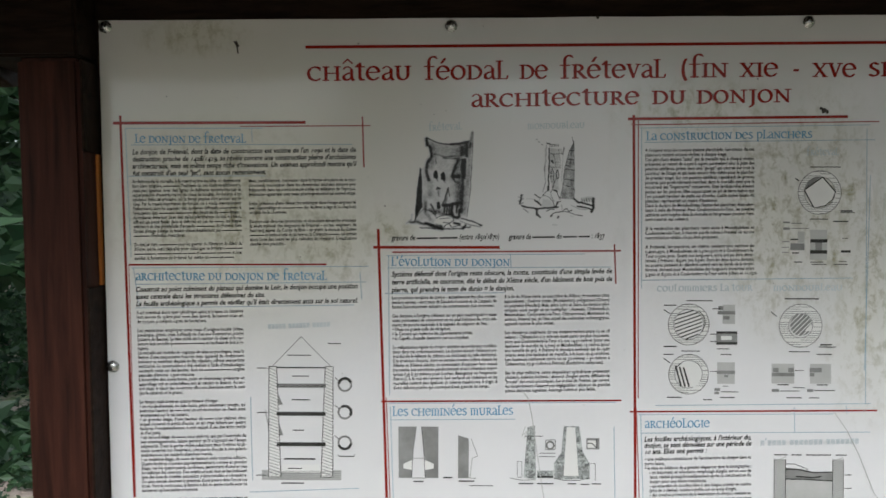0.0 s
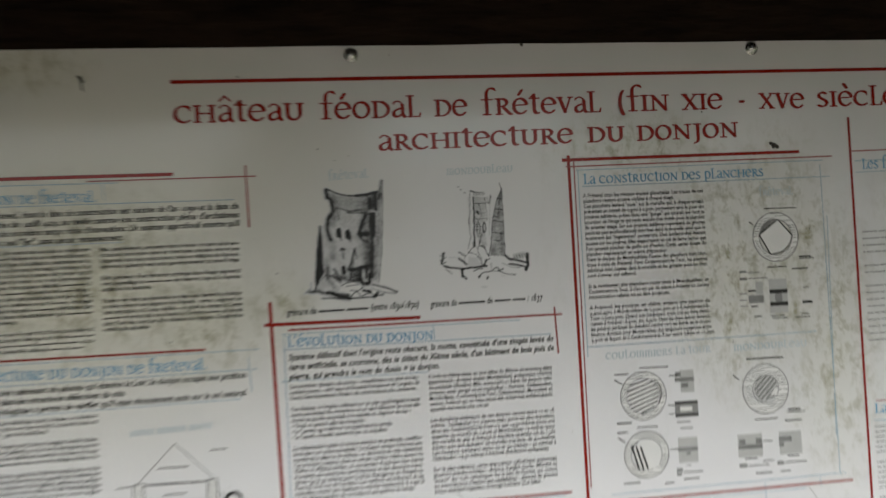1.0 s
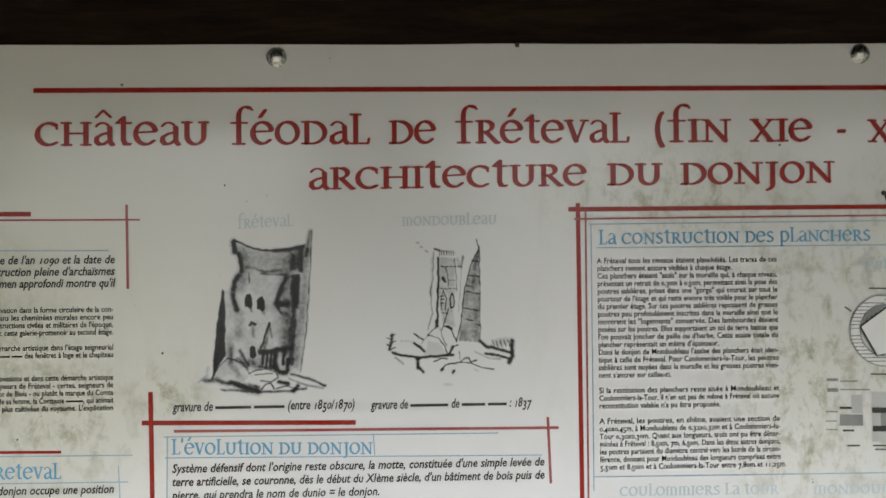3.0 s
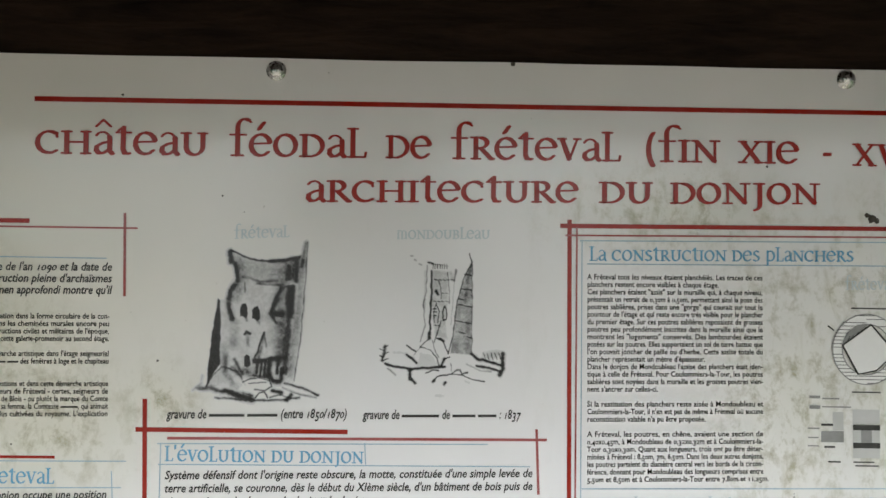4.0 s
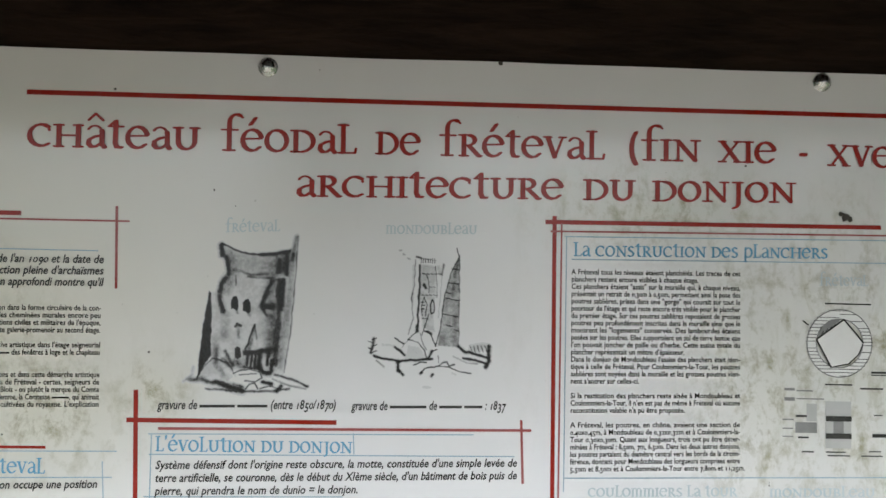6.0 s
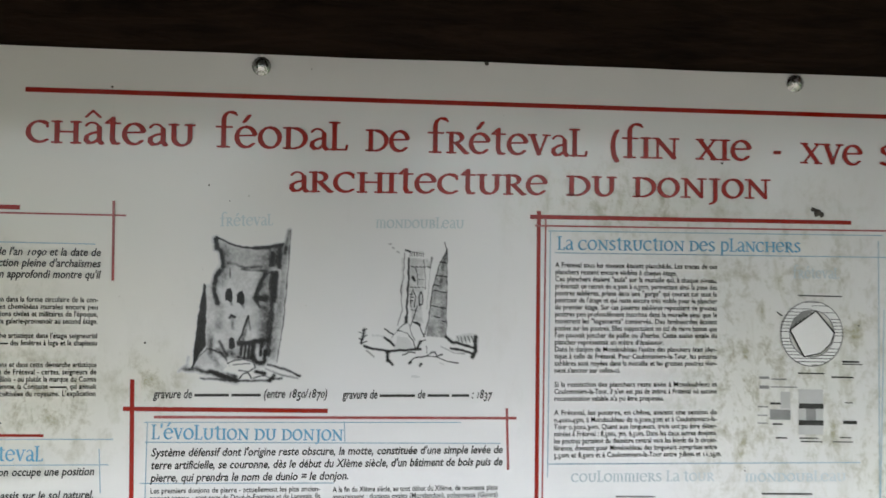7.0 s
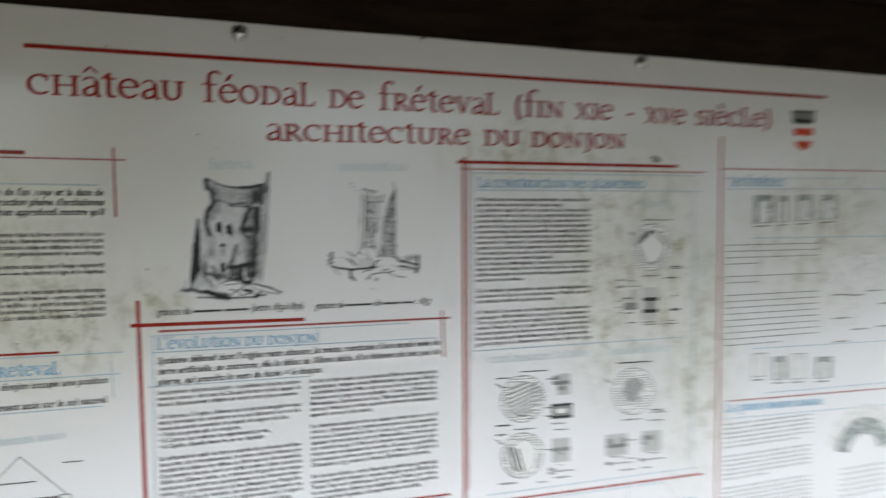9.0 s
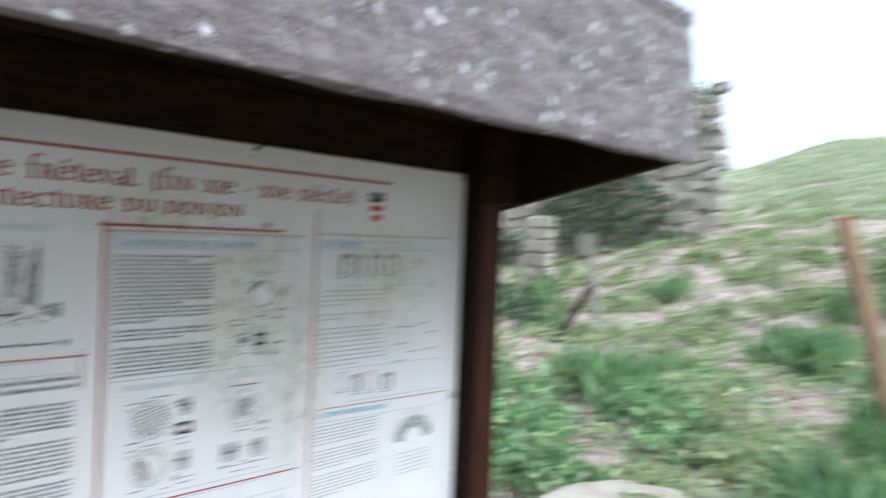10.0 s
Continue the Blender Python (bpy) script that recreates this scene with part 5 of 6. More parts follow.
# floor plans: rings with hatched centres
def plan_ring(u, w, r, inner, fill=WHITE):
    s = Sketch()
    s.ring(fill, u, w, inner, r, 2)
    s.ring(GREY, u, w, r - 0.6, r + 0.6, 3)
    s.ring(GREY, u, w, inner - 0.6, inner + 0.6, 3)
    for i in range(int(2 * r / 3.9)):
        y = -r + 3.9 * i + 2
        h = math.sqrt(max(0, r * r - y * y))
        g = math.sqrt(max(0, inner * inner - y * y))
        if (i * 7 + int(u)) % 9 < 8:
            s.path(BLACK, 0.7, [(u - h, w + y), (u - g, w + y)])
        if (i * 5 + int(w)) % 9 < 7:
            s.path(BLACK, 0.7, [(u + g, w + y), (u + h, w + y)])
    return s


d = plan_ring(1450, 339, 39, 28)
pent = [(1422.6, 335), (1454.8, 311.6), (1477.4, 337.6), (1472, 351), (1460, 362), (1439.7, 366.4)]
d.poly(GREY, [(1423, 334), (1428, 321), (1440, 312), (1453, 311)], 3)
d.poly(WHITE, pent, 4)
d.path(BLACK, 2.0, pent[5:] + pent[:3], 5)
d.path(BLACK, 1.2, pent[2:], 5)
for k in range(5):
    d.path(BLACK, 1.0, [(1428 + 5 * k, 331 - 4 * k), (1431 + 5 * k, 325 - 2.6 * k)], 5)
d.path(BLACK, 1.6, [(1407, 314), (1414, 319)])
d.bars(BLACK, ((1433, 1487, 294, 1.5), (1433, 1465, 386, 1.5), (1487, 1508, 371.5, 2.2), (1487, 1512, 374.5, 1.2), (1474, 1501, 390, 1.8)))
d.put("drawing", "ring-shaped floor plan with a pentagon")

d = Sketch()
d.bars(GREY, ((1386, 1398, 392, 3), (1400, 1419, 393.5, 1.6), (1386, 1398, 403, 4), (1400, 1432, 402.5, 1.4), (1384, 1397, 426, 1.6), (1384, 1396, 436, 1.4), (1384, 1396, 445, 1.4)))
d.bars(BLACK, ((1399, 1412, 422, 2.4), (1434, 1464, 424.5, 6), (1434, 1464, 444, 6), (1402, 1414, 446, 2), (1488, 1505, 443, 4), (1490, 1500, 420, 1.2), (1406, 1420, 462, 1.6), (1434, 1457, 462, 1.4), (1436, 1462, 466, 1.4), (1475, 1500, 466, 1.4), (1484, 1498, 461, 1.2)))
d.rect(GREY, 1399, 429, 1424, 441)
d.rect(GREY, 1443, 427, 1455, 441)
d.rect(LIGHT_GREY, 1434, 405, 1464, 421, 1)
d.rect(LIGHT_GREY, 1434, 428, 1464, 458, 1)
d.rect(LIGHT_GREY, 1412, 408, 1424, 428, 1)
d.put("drawing", "grey drawing of a beam seated in a wall")

d = plan_ring(1220, 573, 37, 27)
d.disc(WHITE, 1220, 573, 25, 24, 3)
for k in range(8):
    o = -21 + 6 * k
    h = math.sqrt(max(0, 25 * 25 - o * o))
    d.path(BLACK, 2.0, [(1220 - h * 0.93 + o * 0.36, 573 + o + h * 0.36), (1220 + h * 0.93 + o * 0.2, 573 + o - h * 0.30)], 4)
d.path(BLACK, 1.4, [(1238, 549), (1246, 558), (1249, 572), (1243, 586)], 5)
d.bars(BLACK, ((1176, 1198, 539, 1.6), (1176, 1199, 612, 2), (1216, 1262, 531, 1.4), (1207, 1240, 620, 1.4)))
d.path(BLACK, 1.6, [(1176, 547), (1187, 554)])
d.put("drawing", "ring-shaped floor plan with parallel beams")
d = plan_ring(1220, 661, 36, 25)
d.disc(WHITE, 1222, 662, 24, 24, 3)
for u, v in ((1197, 0), (1204, 2), (1211, 3)):
    d.path(BLACK, 3.0, [(u, 646 + v), (u + 10, 683)], 4)
d.path(BLACK, 1.2, [(1196, 652), (1207, 641)], 4)
d.bars(BLACK, ((1176, 1193, 626, 1.6), (1182, 1208, 702, 1.6), (1246, 1262, 706, 1.4)))
d.path(BLACK, 1.6, [(1176, 633), (1187, 641)])
d.put("drawing", "ring-shaped floor plan with three beams")
d = plan_ring(1417.5, 574.5, 39, 22)
d.disc(GREY, 1418, 573, 20, 20, 3)
for k in range(6):
    o = -15 + 6 * k
    h = math.sqrt(max(0, 400 - o * o))
    d.path(WHITE, 1.6, [(1418 - h * 0.7 + o * 0.7, 573 + o * 0.7 + h * 0.7), (1418 + h * 0.7 + o * 0.7, 573 + o * 0.7 - h * 0.7)], 4)
d.poly(WHITE, [(1424, 584), (1436, 570), (1436, 584)], 5)
d.bars(BLACK, ((1389, 1450, 527, 2.0), (1397, 1434, 620.5, 1.4), (1452, 1473, 608, 2), (1450, 1480, 612, 1.4), (1446, 1473, 625, 1.6)))
d.path(BLACK, 1.6, [(1365, 550), (1375, 558)])
d.put("drawing", "ring-shaped floor plan with a hatched core")
d = Sketch()
d.rect(LIGHT_GREY, 1280, 538, 1302, 572, 1)
d.bars(GREY, ((1271, 1302, 552, 6), (1272, 1281, 544, 7), (1281, 1292, 561, 6)))
d.rect(GREY, 1269, 585, 1306, 609)
d.rect(WHITE, 1277, 593, 1296, 600, 4)
d.bars(BLACK, ((1269, 1306, 587, 4), (1269, 1306, 606, 4), (1262, 1276, 545, 1.4), (1258, 1270, 590, 1.4), (1258, 1270, 603, 1.4), (1270, 1292, 616, 1.4), (1276, 1296, 626, 1.4)))
d.put("drawing", "grey drawing of a beam seated in a wall")
d = Sketch()
d.rect(LIGHT_GREY, 1271, 640, 1302, 678, 1)
d.bars(GREY, ((1270, 1302, 657.5, 6), (1283, 1290, 664, 4), (1266, 1276, 688, 5), (1266, 1274, 694, 4)))
d.bars(BLACK, ((1277, 1308, 692, 1.4), (1276, 1302, 702, 1.6), (1258, 1270, 656, 1.2), (1281, 1290, 682, 1)))
d.put("drawing", "grey drawing of a beam seated in a wall")
d = Sketch()
d.rect(LIGHT_GREY, 1367, 642, 1407, 677, 1)
d.bars(GREY, ((1367, 1407, 661, 6), (1369, 1379, 653, 8), (1396, 1406, 653, 8), (1367, 1380, 689, 5)))
d.bars(BLACK, ((1377, 1397, 679, 1.6), (1382, 1416, 690, 1.2), (1393, 1420, 702, 1.6), (1408, 1424, 654, 1.2), (1405, 1425, 684, 1.2)))
d.put("drawing", "grey drawing of a beam seated in a wall")
d = Sketch()
d.rect(LIGHT_GREY, 1435, 642, 1472, 677, 1)
d.bars(GREY, ((1434, 1455, 653, 8), (1434, 1442, 661, 6), (1429, 1440, 689, 5)))
d.bars(BLACK, ((1446, 1466, 679, 1.6), (1441, 1478, 689, 1.4), (1433, 1451, 702, 1.4)))
d.put("drawing", "grey drawing of a beam seated in a wall")

# dig section
d = Sketch()
for u0, u1 in ((1372, 1392), (1475, 1494)):
    d.rect(LIGHT_GREY, u0, 811, u1, 900, 1)
    d.path(BLACK, 1.0, [(u0, 811), (u0, 900)])
    d.path(BLACK, 1.0, [(u1, 811), (u1, 900)])
    d.hatch(GREY, u0, 815, u1, 898, 4, 0.7, -0.4)
d.rect(LIGHT_GREY, 1392, 848, 1475, 900, 1)
d.poly(GREY, [(1392, 826), (1420, 828), (1440, 833), (1475, 833), (1475, 850), (1392, 846)])
d.path(BLACK, 2.0, [(1392, 828), (1415, 829), (1440, 834), (1475, 833)], 4)
d.path(BLACK, 2.4, [(1410, 841), (1440, 843), (1455, 841)], 4)
d.path(BLACK, 1.8, [(1392, 846), (1430, 846), (1475, 849)], 4)
d.path(BLACK, 1.2, [(1392, 819), (1408, 819), (1432, 829)], 4)
d.bars(BLACK, ((1372, 1395, 803, 1.6), (1402, 1420, 803, 1.6), (1428, 1472, 803, 1.6), (1480, 1500, 803, 1.6), (1496, 1508, 838, 1.2), (1496, 1508, 862, 1.2)))
d.put("drawing", "black line drawing of an excavation section")

# fourth column drawings
for cx, cz, w, h, tone in ((0.9910, 1.6250, 0.036, 0.042, ENGRAVE_MID), (1.0280, 1.6250, 0.018, 0.040, ENGRAVE_MID), (1.0720, 1.6270, 0.030, 0.040, ENGRAVE_MID), (1.1210, 1.6280, 0.030, 0.038, ENGRAVE_MID),
                            (0.9870, 1.3850, 0.026, 0.036, ENGRAVE_PALE), (1.0270, 1.3770, 0.024, 0.036, ENGRAVE_MID), (1.0650, 1.3770, 0.026, 0.040, ENGRAVE_PALE), (1.1170, 1.3710, 0.032, 0.034, ENGRAVE_MID)):
    d = Sketch(cx, cz, 0.001)
    w, h = w * 500, h * 500
    d.rect(tone, -w, -h, w, h)
    d.rect(WHITE, -w * 0.5, -h * 0.55, w * 0.4, h, 3)
    d.path(GREY, 1.2, [(-w, -h), (w, -h), (w, h), (-w, h), (-w, -h)], 3)
    d.bars(BLACK, ((-w, w * 0.6, h + 5, 1.6),))
    d.put("drawing", "grey drawing of a window opening")
d = Sketch(1.1950, 1.5290, 0.001)
d.poly(ENGRAVE_PALE, [(-75, -18), (80, -24), (82, 20), (30, 16), (20, 34), (-40, 30), (-74, 40)])
for u, w in ((-60, 42), (-30, 44), (10, 38), (40, 60), (-60, 80), (-20, 100), (36, 98), (-60, 118)):
    d.bars(GREY, ((u, u + 34, w, 2.2),))
d.rect(ENGRAVE_PALE, -60, 55, -8, 92)
d.put("drawing", "faint grey drawing of a window section")
d = Sketch(1.2070, 1.2200, 0.001)
d.ring(ENGRAVE_MID, 0, 0, 34, 62, 2, 10, 170)
d.ring(ENGRAVE_PALE, 0, 0, 62, 84, 2, 15, 165)
for k in range(6):
    d.bars(GREY, ((-50, 50, 20 + 9 * k, 1.2),))
d.put("drawing", "grey drawing of a round arch")

# coat of arms
d = Sketch(1.0660, 1.7460, 0.00072)
d.rect(GREY, -30, -44, 30, -22, 2)
d.poly(BLACK, [(-32, -44), (32, -44), (28, -16), (-28, -16)], 3)
for u in (-20, -6, 8, 22):
    d.rect(LIGHT_GREY, u - 4, -40, u + 2, -26, 4)
shape = [(-26, -14), (26, -14), (26, 16), (18, 34), (0, 46), (-18, 34), (-26, 16)]
d.poly(WHITE, shape, 4)
d.rect(HERALD, -26, -6, 26, 10, 5)
d.poly(HERALD, [(-25, 20), (25, 20), (17, 35), (0, 43), (-17, 35)], 5)
d.rect(WHITE, -25, 20, 25, 22, 6)
d.put("coat_of_arms", "red and white striped shield under a dark crown")


# marks left on the sheet
def mud_spot(x, z, r, seed):
    rng = random.Random(seed)
    bm = bmesh.new()
    bmesh.ops.create_icosphere(bm, subdivisions=2, radius=r)
    for v in bm.verts:
        v.co *= rng.uniform(0.75, 1.2)
        v.co.y = v.co.y * 0.35
        v.co += Vector((x, -0.0005, z))
    return part("mud_spot", bm, MUD, P, "dark dried mud spot", True)


mud_spot(0.7945, 1.6965, 0.0042, 1)
mud_spot(0.7990, 1.6950, 0.0028, 2)
mud_spot(0.7900, 1.7000, 0.0024, 3)
# this one stands in for a nick in the sheet's top edge
mud_spot(0.4440, 1.8410, 0.0022, 4)
for i, (mx, mz) in enumerate(((0.7160, 1.4330), (0.7160, 1.4300), (0.0800, 1.8050), (0.2700, 1.8290), (0.1730, 1.7120), (0.1160, 1.5590), (0.1930, 1.6970), (-0.0140, 1.4830), (-0.2100, 1.7280), (0.6620, 1.4460), (0.8400, 1.5790), (0.6910, 1.7460))):
    mud_spot(mx, mz, 0.0005 + 0.0003 * (i % 3), 20 + i)
d = Sketch()
d.path(MUD, 2.5, [(413, 74), (418, 78), (421, 96)], 2)
d.path(MUD, 5, [(416, 74), (421, 84)], 2)
d.put("smear", "brown smear")
d = Sketch()
d.path(LIGHT_GREY, 1.4, [(1478, 728), (1500, 760), (1520, 800), (1548, 870), (1556, 881)], 4)
d.put("scratch")
d = Sketch()
d.path(LIGHT_GREY, 1.4, [(925, 690), (937, 705), (944, 740), (951, 790), (960, 850), (965, 881)], 4)
d.put("scratch")


# ---- planting ----
def leaves_mesh(name, centres, sizes, mat, parent=None, up=0.4, seed=1, label="", slim=0.32):
    """Many small leaf blades, each a folded quad, at the centres given."""
    rng = np.random.default_rng(seed)
    c = np.asarray(centres, float)
    n = len(c)
    s = np.asarray(sizes, float).reshape(-1, 1) * np.ones((n, 1))
    d = rng.normal(size=(n, 3))
    d[:, 2] = d[:, 2] * 0.5 + up
    d /= np.linalg.norm(d, axis=1, keepdims=True)
    w = np.cross(d, rng.normal(size=(n, 3)))
    w /= np.linalg.norm(w, axis=1, keepdims=True) + 1e-9
    nrm = np.cross(d, w)
    p = np.stack((c - d * s * 0.5, c + w * s * slim + nrm * s * 0.08, c + d * s * 0.6, c - w * s * slim + nrm * s * 0.08), 1).reshape(-1, 3)
    idx = np.arange(n) * 4
    f = np.concatenate((np.stack((idx, idx + 1, idx + 2), 1), np.stack((idx, idx + 2, idx + 3), 1)))
    return link_mesh(name, p, f, mat, parent, label)


def clumps(name, rng, spots, mat, label, category, up=0.5, seed=6, slim=0.32):
    """Domed clumps of leaves; each spot is x, y, radius, height, leaf size, count."""
    pts, sizes = [], []
    for x, y, wide, high, leaf, count in spots:
        q = rng.normal(size=(count, 2)) * wide * 0.55
        for dx, dy in q:
            fall = math.exp(-(dx * dx + dy * dy) / (wide * wide))
            pts.append((x + dx, y + dy, ground_z(x + dx, y + dy) + high * fall * rng.uniform(0.35, 1.0) + 0.008))
            sizes.append(leaf * rng.uniform(0.6, 1.4))
    ob = leaves_mesh(name, pts, sizes, mat, None, up, seed, "", slim)
    return tagged(ob, label, category, kind="stuff")


def bank_spot(rng, r0, r1, power, spread=30, mid=18):
    a, r = radians(rng.normal(mid, spread)), r0 + (r1 - r0) * rng.random() ** power
    return r * math.cos(a), -1.1 + r * math.sin(a), r


def weeds():
    rng = np.random.default_rng(5)
    low, lush = [], []
    for _ in range(6400):
        x, y, r = bank_spot(rng, 2.4, 19, 1.25)
        if smooth(1.6, 3.0, x) < rng.random() or 0.7 * noise.noise((x * 1.5, y * 1.5, 21)) + 0.6 * noise.noise((x * 3.6, y * 3.6, 5)) < 0.34 * rng.random() + 0.04 - 0.10 * smooth(5, 9, r):
            continue
        if math.hypot(x - 6.2, y - 2.8) < 0.75:   # trodden round the old brace
            continue
        low.append((x, y, rng.uniform(0.07, 0.20) * (1 + r / 26), rng.uniform(0.05, 0.20), rng.uniform(0.022, 0.045) * (1 + r / 9), int(rng.integers(24, 70))))
    for _ in range(85):   # nettles at the foot of the bank
        x, y = rng.uniform(2.8, 4.3), rng.uniform(0.55, 2.2)
        if noise.noise((x * 1.9, y * 1.9, 9)) > -0.05:
            lush.append((x, y, rng.uniform(0.10, 0.20), rng.uniform(0.14, 0.40), rng.uniform(0.05, 0.09), 60))
    for _ in range(90):
        x, y, r = bank_spot(rng, 3.6, 10, 1.0, 24, 16)
        if x > 2.4 and noise.noise((x * 1.4, y * 1.4, 40)) > 0.2 and math.hypot(x - 6.0, y - 2.7) > 1.1:
            lush.append((x, y, rng.uniform(0.14, 0.3), rng.uniform(0.14, 0.3), rng.uniform(0.035, 0.06), 80))
    clumps("weeds", rng, low, LEAF_HILL, "low yellow-green weeds in loose clumps on the bank", "weeds", 0.55, 6)
    clumps("nettles", rng, lush, LEAF_LUSH, "lush dark green nettles at the foot of the bank", "nettles", 0.35, 7)
    dark = []
    for _ in range(26):
        x, y = 8.3 + rng.normal() * 0.45, 5.0 + rng.normal() * 0.4
        dark.append((x, y, rng.uniform(0.15, 0.3), rng.uniform(0.15, 0.36), rng.uniform(0.06, 0.1), 70))
    clumps("brambles", rng, dark, LEAF_WALL, "dark green brambles beside the old fence posts", "brambles", 0.3, 9)
    # far hill grass; glare is put into its pale colour
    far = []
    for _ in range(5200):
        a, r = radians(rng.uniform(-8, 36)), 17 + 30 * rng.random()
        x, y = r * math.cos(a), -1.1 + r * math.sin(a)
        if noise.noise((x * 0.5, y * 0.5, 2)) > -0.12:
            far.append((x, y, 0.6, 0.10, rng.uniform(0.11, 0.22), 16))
    clumps("hill_grass", rng, far, LEAF_FAR_GLARE, "green grass on the far hill, its colour paled for glare", "grass", 0.7, 8)


def litter():
    """Dry leaves and stalks lying on the bare earth."""
    rng = np.random.default_rng(25)
    pts, sizes = [], []
    for _ in range(26000):
        x, y, r = bank_spot(rng, 2.0, 17, 1.2, 34)
        if x > 1.4:
            pts.append((x, y, ground_z(x, y) + 0.012))
            sizes.append(rng.uniform(0.025, 0.07) * (1 + r / 12))
    ob = leaves_mesh("leaf_litter", pts, sizes, LEAF_DRY, None, 0.0, 26, "", 0.2)
    tagged(ob, "dry tan leaves and stalks lying on bare earth", "leaf litter", kind="stuff")


def grass():
    rng = np.random.default_rng(15)
    pts, sizes = [], []
    for _ in range(260):
        x, y, r = bank_spot(rng, 2.5, 11, 1.2, 24, 12)
        if x < 2.2 or noise.noise((x * 0.7, y * 0.7, 31)) < 0.08 or math.hypot(x - 6.0, y - 2.7) < 1.1:
            continue
        tall = rng.uniform(0.16, 0.42)
        for _ in range(80):
            dx, dy = rng.normal(size=2) * 0.10
            pts.append((x + dx, y + dy, ground_z(x + dx, y + dy) + tall * 0.4))
            sizes.append(tall * rng.uniform(0.7, 1.3))
    ob = leaves_mesh("grass", pts, sizes, LEAF_LUSH, None, 1.9, 16, "", 0.03)
    tagged(ob, "tufts of tall fresh grass on the bank", "grass", kind="stuff")


def ivy_floor():
    rng = np.random.default_rng(9)
    pts, sizes = [], []
    for _ in range(60000):
        a = radians(rng.normal(118, 26))
        r = 1.6 + 16 * rng.random() ** 1.5
        x, y = r * math.cos(a), -1.1 + r * math.sin(a)
        if smooth(0.2, 1.6, y + 0.5 * noise.noise((x, y, 6))) < rng.random() or noise.noise((x * 0.8, y * 0.8, 12)) < -0.25:
            continue
        z = ground_z(x, y) + rng.random() ** 2 * (0.10 + 0.25 * max(0, noise.noise((x, y, 4)))) + 0.02
        pts.append((x, y, z))
        sizes.append(rng.uniform(0.03, 0.08))
    for _ in range(22000):
        a, r = radians(rng.uniform(108, 136)), 5 + 20 * rng.random()
        x, y = r * math.cos(a), -1.1 + r * math.sin(a)
        if noise.noise((x * 0.4, y * 0.4, 17)) > -0.3:
            pts.append((x, y, ground_z(x, y) + 0.02 + 0.2 * rng.random() ** 2))
            sizes.append(rng.uniform(0.08, 0.17))
    ob = leaves_mesh("ivy", pts, sizes, LEAF_DARK, None, 0.1, 10)
    tagged(ob, "dark green ivy covering the woodland floor", "ivy", kind="stuff")


def limb(bm, a, b, r0, r1, n=7):
    a, b = Vector(a), Vector(b)
    d = (b - a).normalized()
    u = d.orthogonal().normalized()
    w = d.cross(u)
    rows = []
    for p, r in ((a, r0), ((a + b) / 2 + u * r0 * 0.4, (r0 + r1) / 2), (b, r1)):
        rows.append([bm.verts.new(p + (u * math.cos(2 * math.pi * k / n) + w * math.sin(2 * math.pi * k / n)) * r) for k in range(n)])
    for s, e in zip(rows, rows[1:]):
        for k in range(n):
            bm.faces.new((s[k], s[(k + 1) % n], e[(k + 1) % n], e[k]))


def tree(name, at, high, spread, count, seed, mat, low=0.3, leaf=0.16, label="", category="tree"):
    rng = np.random.default_rng(seed)
    x, y = at
    z = ground_z(x, y) - 0.1
    t = empty(name, (x, y, z), label, category, "trees round the clearing")
    bm = bmesh.new()
    top = Vector((x + rng.normal() * 0.3, y + rng.normal() * 0.3, z + high * 0.85))
    limb(bm, (x, y, z), top, high * 0.022 + 0.03, 0.03, 9)
    pts, sizes = [], []
    for _ in range(int(18 + high * 2)):
        h = rng.uniform(low, 0.95)
        root = Vector((x, y, z)).lerp(top, h)
        a = rng.uniform(0, 2 * math.pi)
        reach = spread * (1.15 - h * 0.75) * rng.uniform(0.5, 1.1)
        tip = root + Vector((math.cos(a) * reach, math.sin(a) * reach, rng.uniform(-0.15, 0.45) * reach))
        limb(bm, root, tip, 0.012 * high * (1.2 - h) * 0.4 + 0.008, 0.006, 5)
        for _ in range(count):
            k = rng.uniform(0.25, 1.08)
            p = root.lerp(tip, k)
            sg = 0.10 + 0.16 * reach * 0.5
            pts.append((p.x + rng.normal() * sg, p.y + rng.normal() * sg, p.z + rng.normal() * sg * 0.6))
            sizes.append(rng.uniform(0.6, 1.3) * leaf)
    part("trunk", bm, BARK, t, "dark rough bark trunk and limbs")
    leaves_mesh("crown", pts, sizes, mat, t, 0.1, seed + 100)
    return t


def block(bm, c, s, rng):
    """A rough-hewn block."""
    got = bmesh.ops.create_cube(bm, size=1)["verts"]
    for v in got:
        v.co = Vector((c[0] + v.co.x * s[0] * rng.uniform(0.85, 1.05), c[1] + v.co.y * s[1] * rng.uniform(0.85, 1.05), c[2] + v.co.z * s[2] * rng.uniform(0.85, 1.05)))



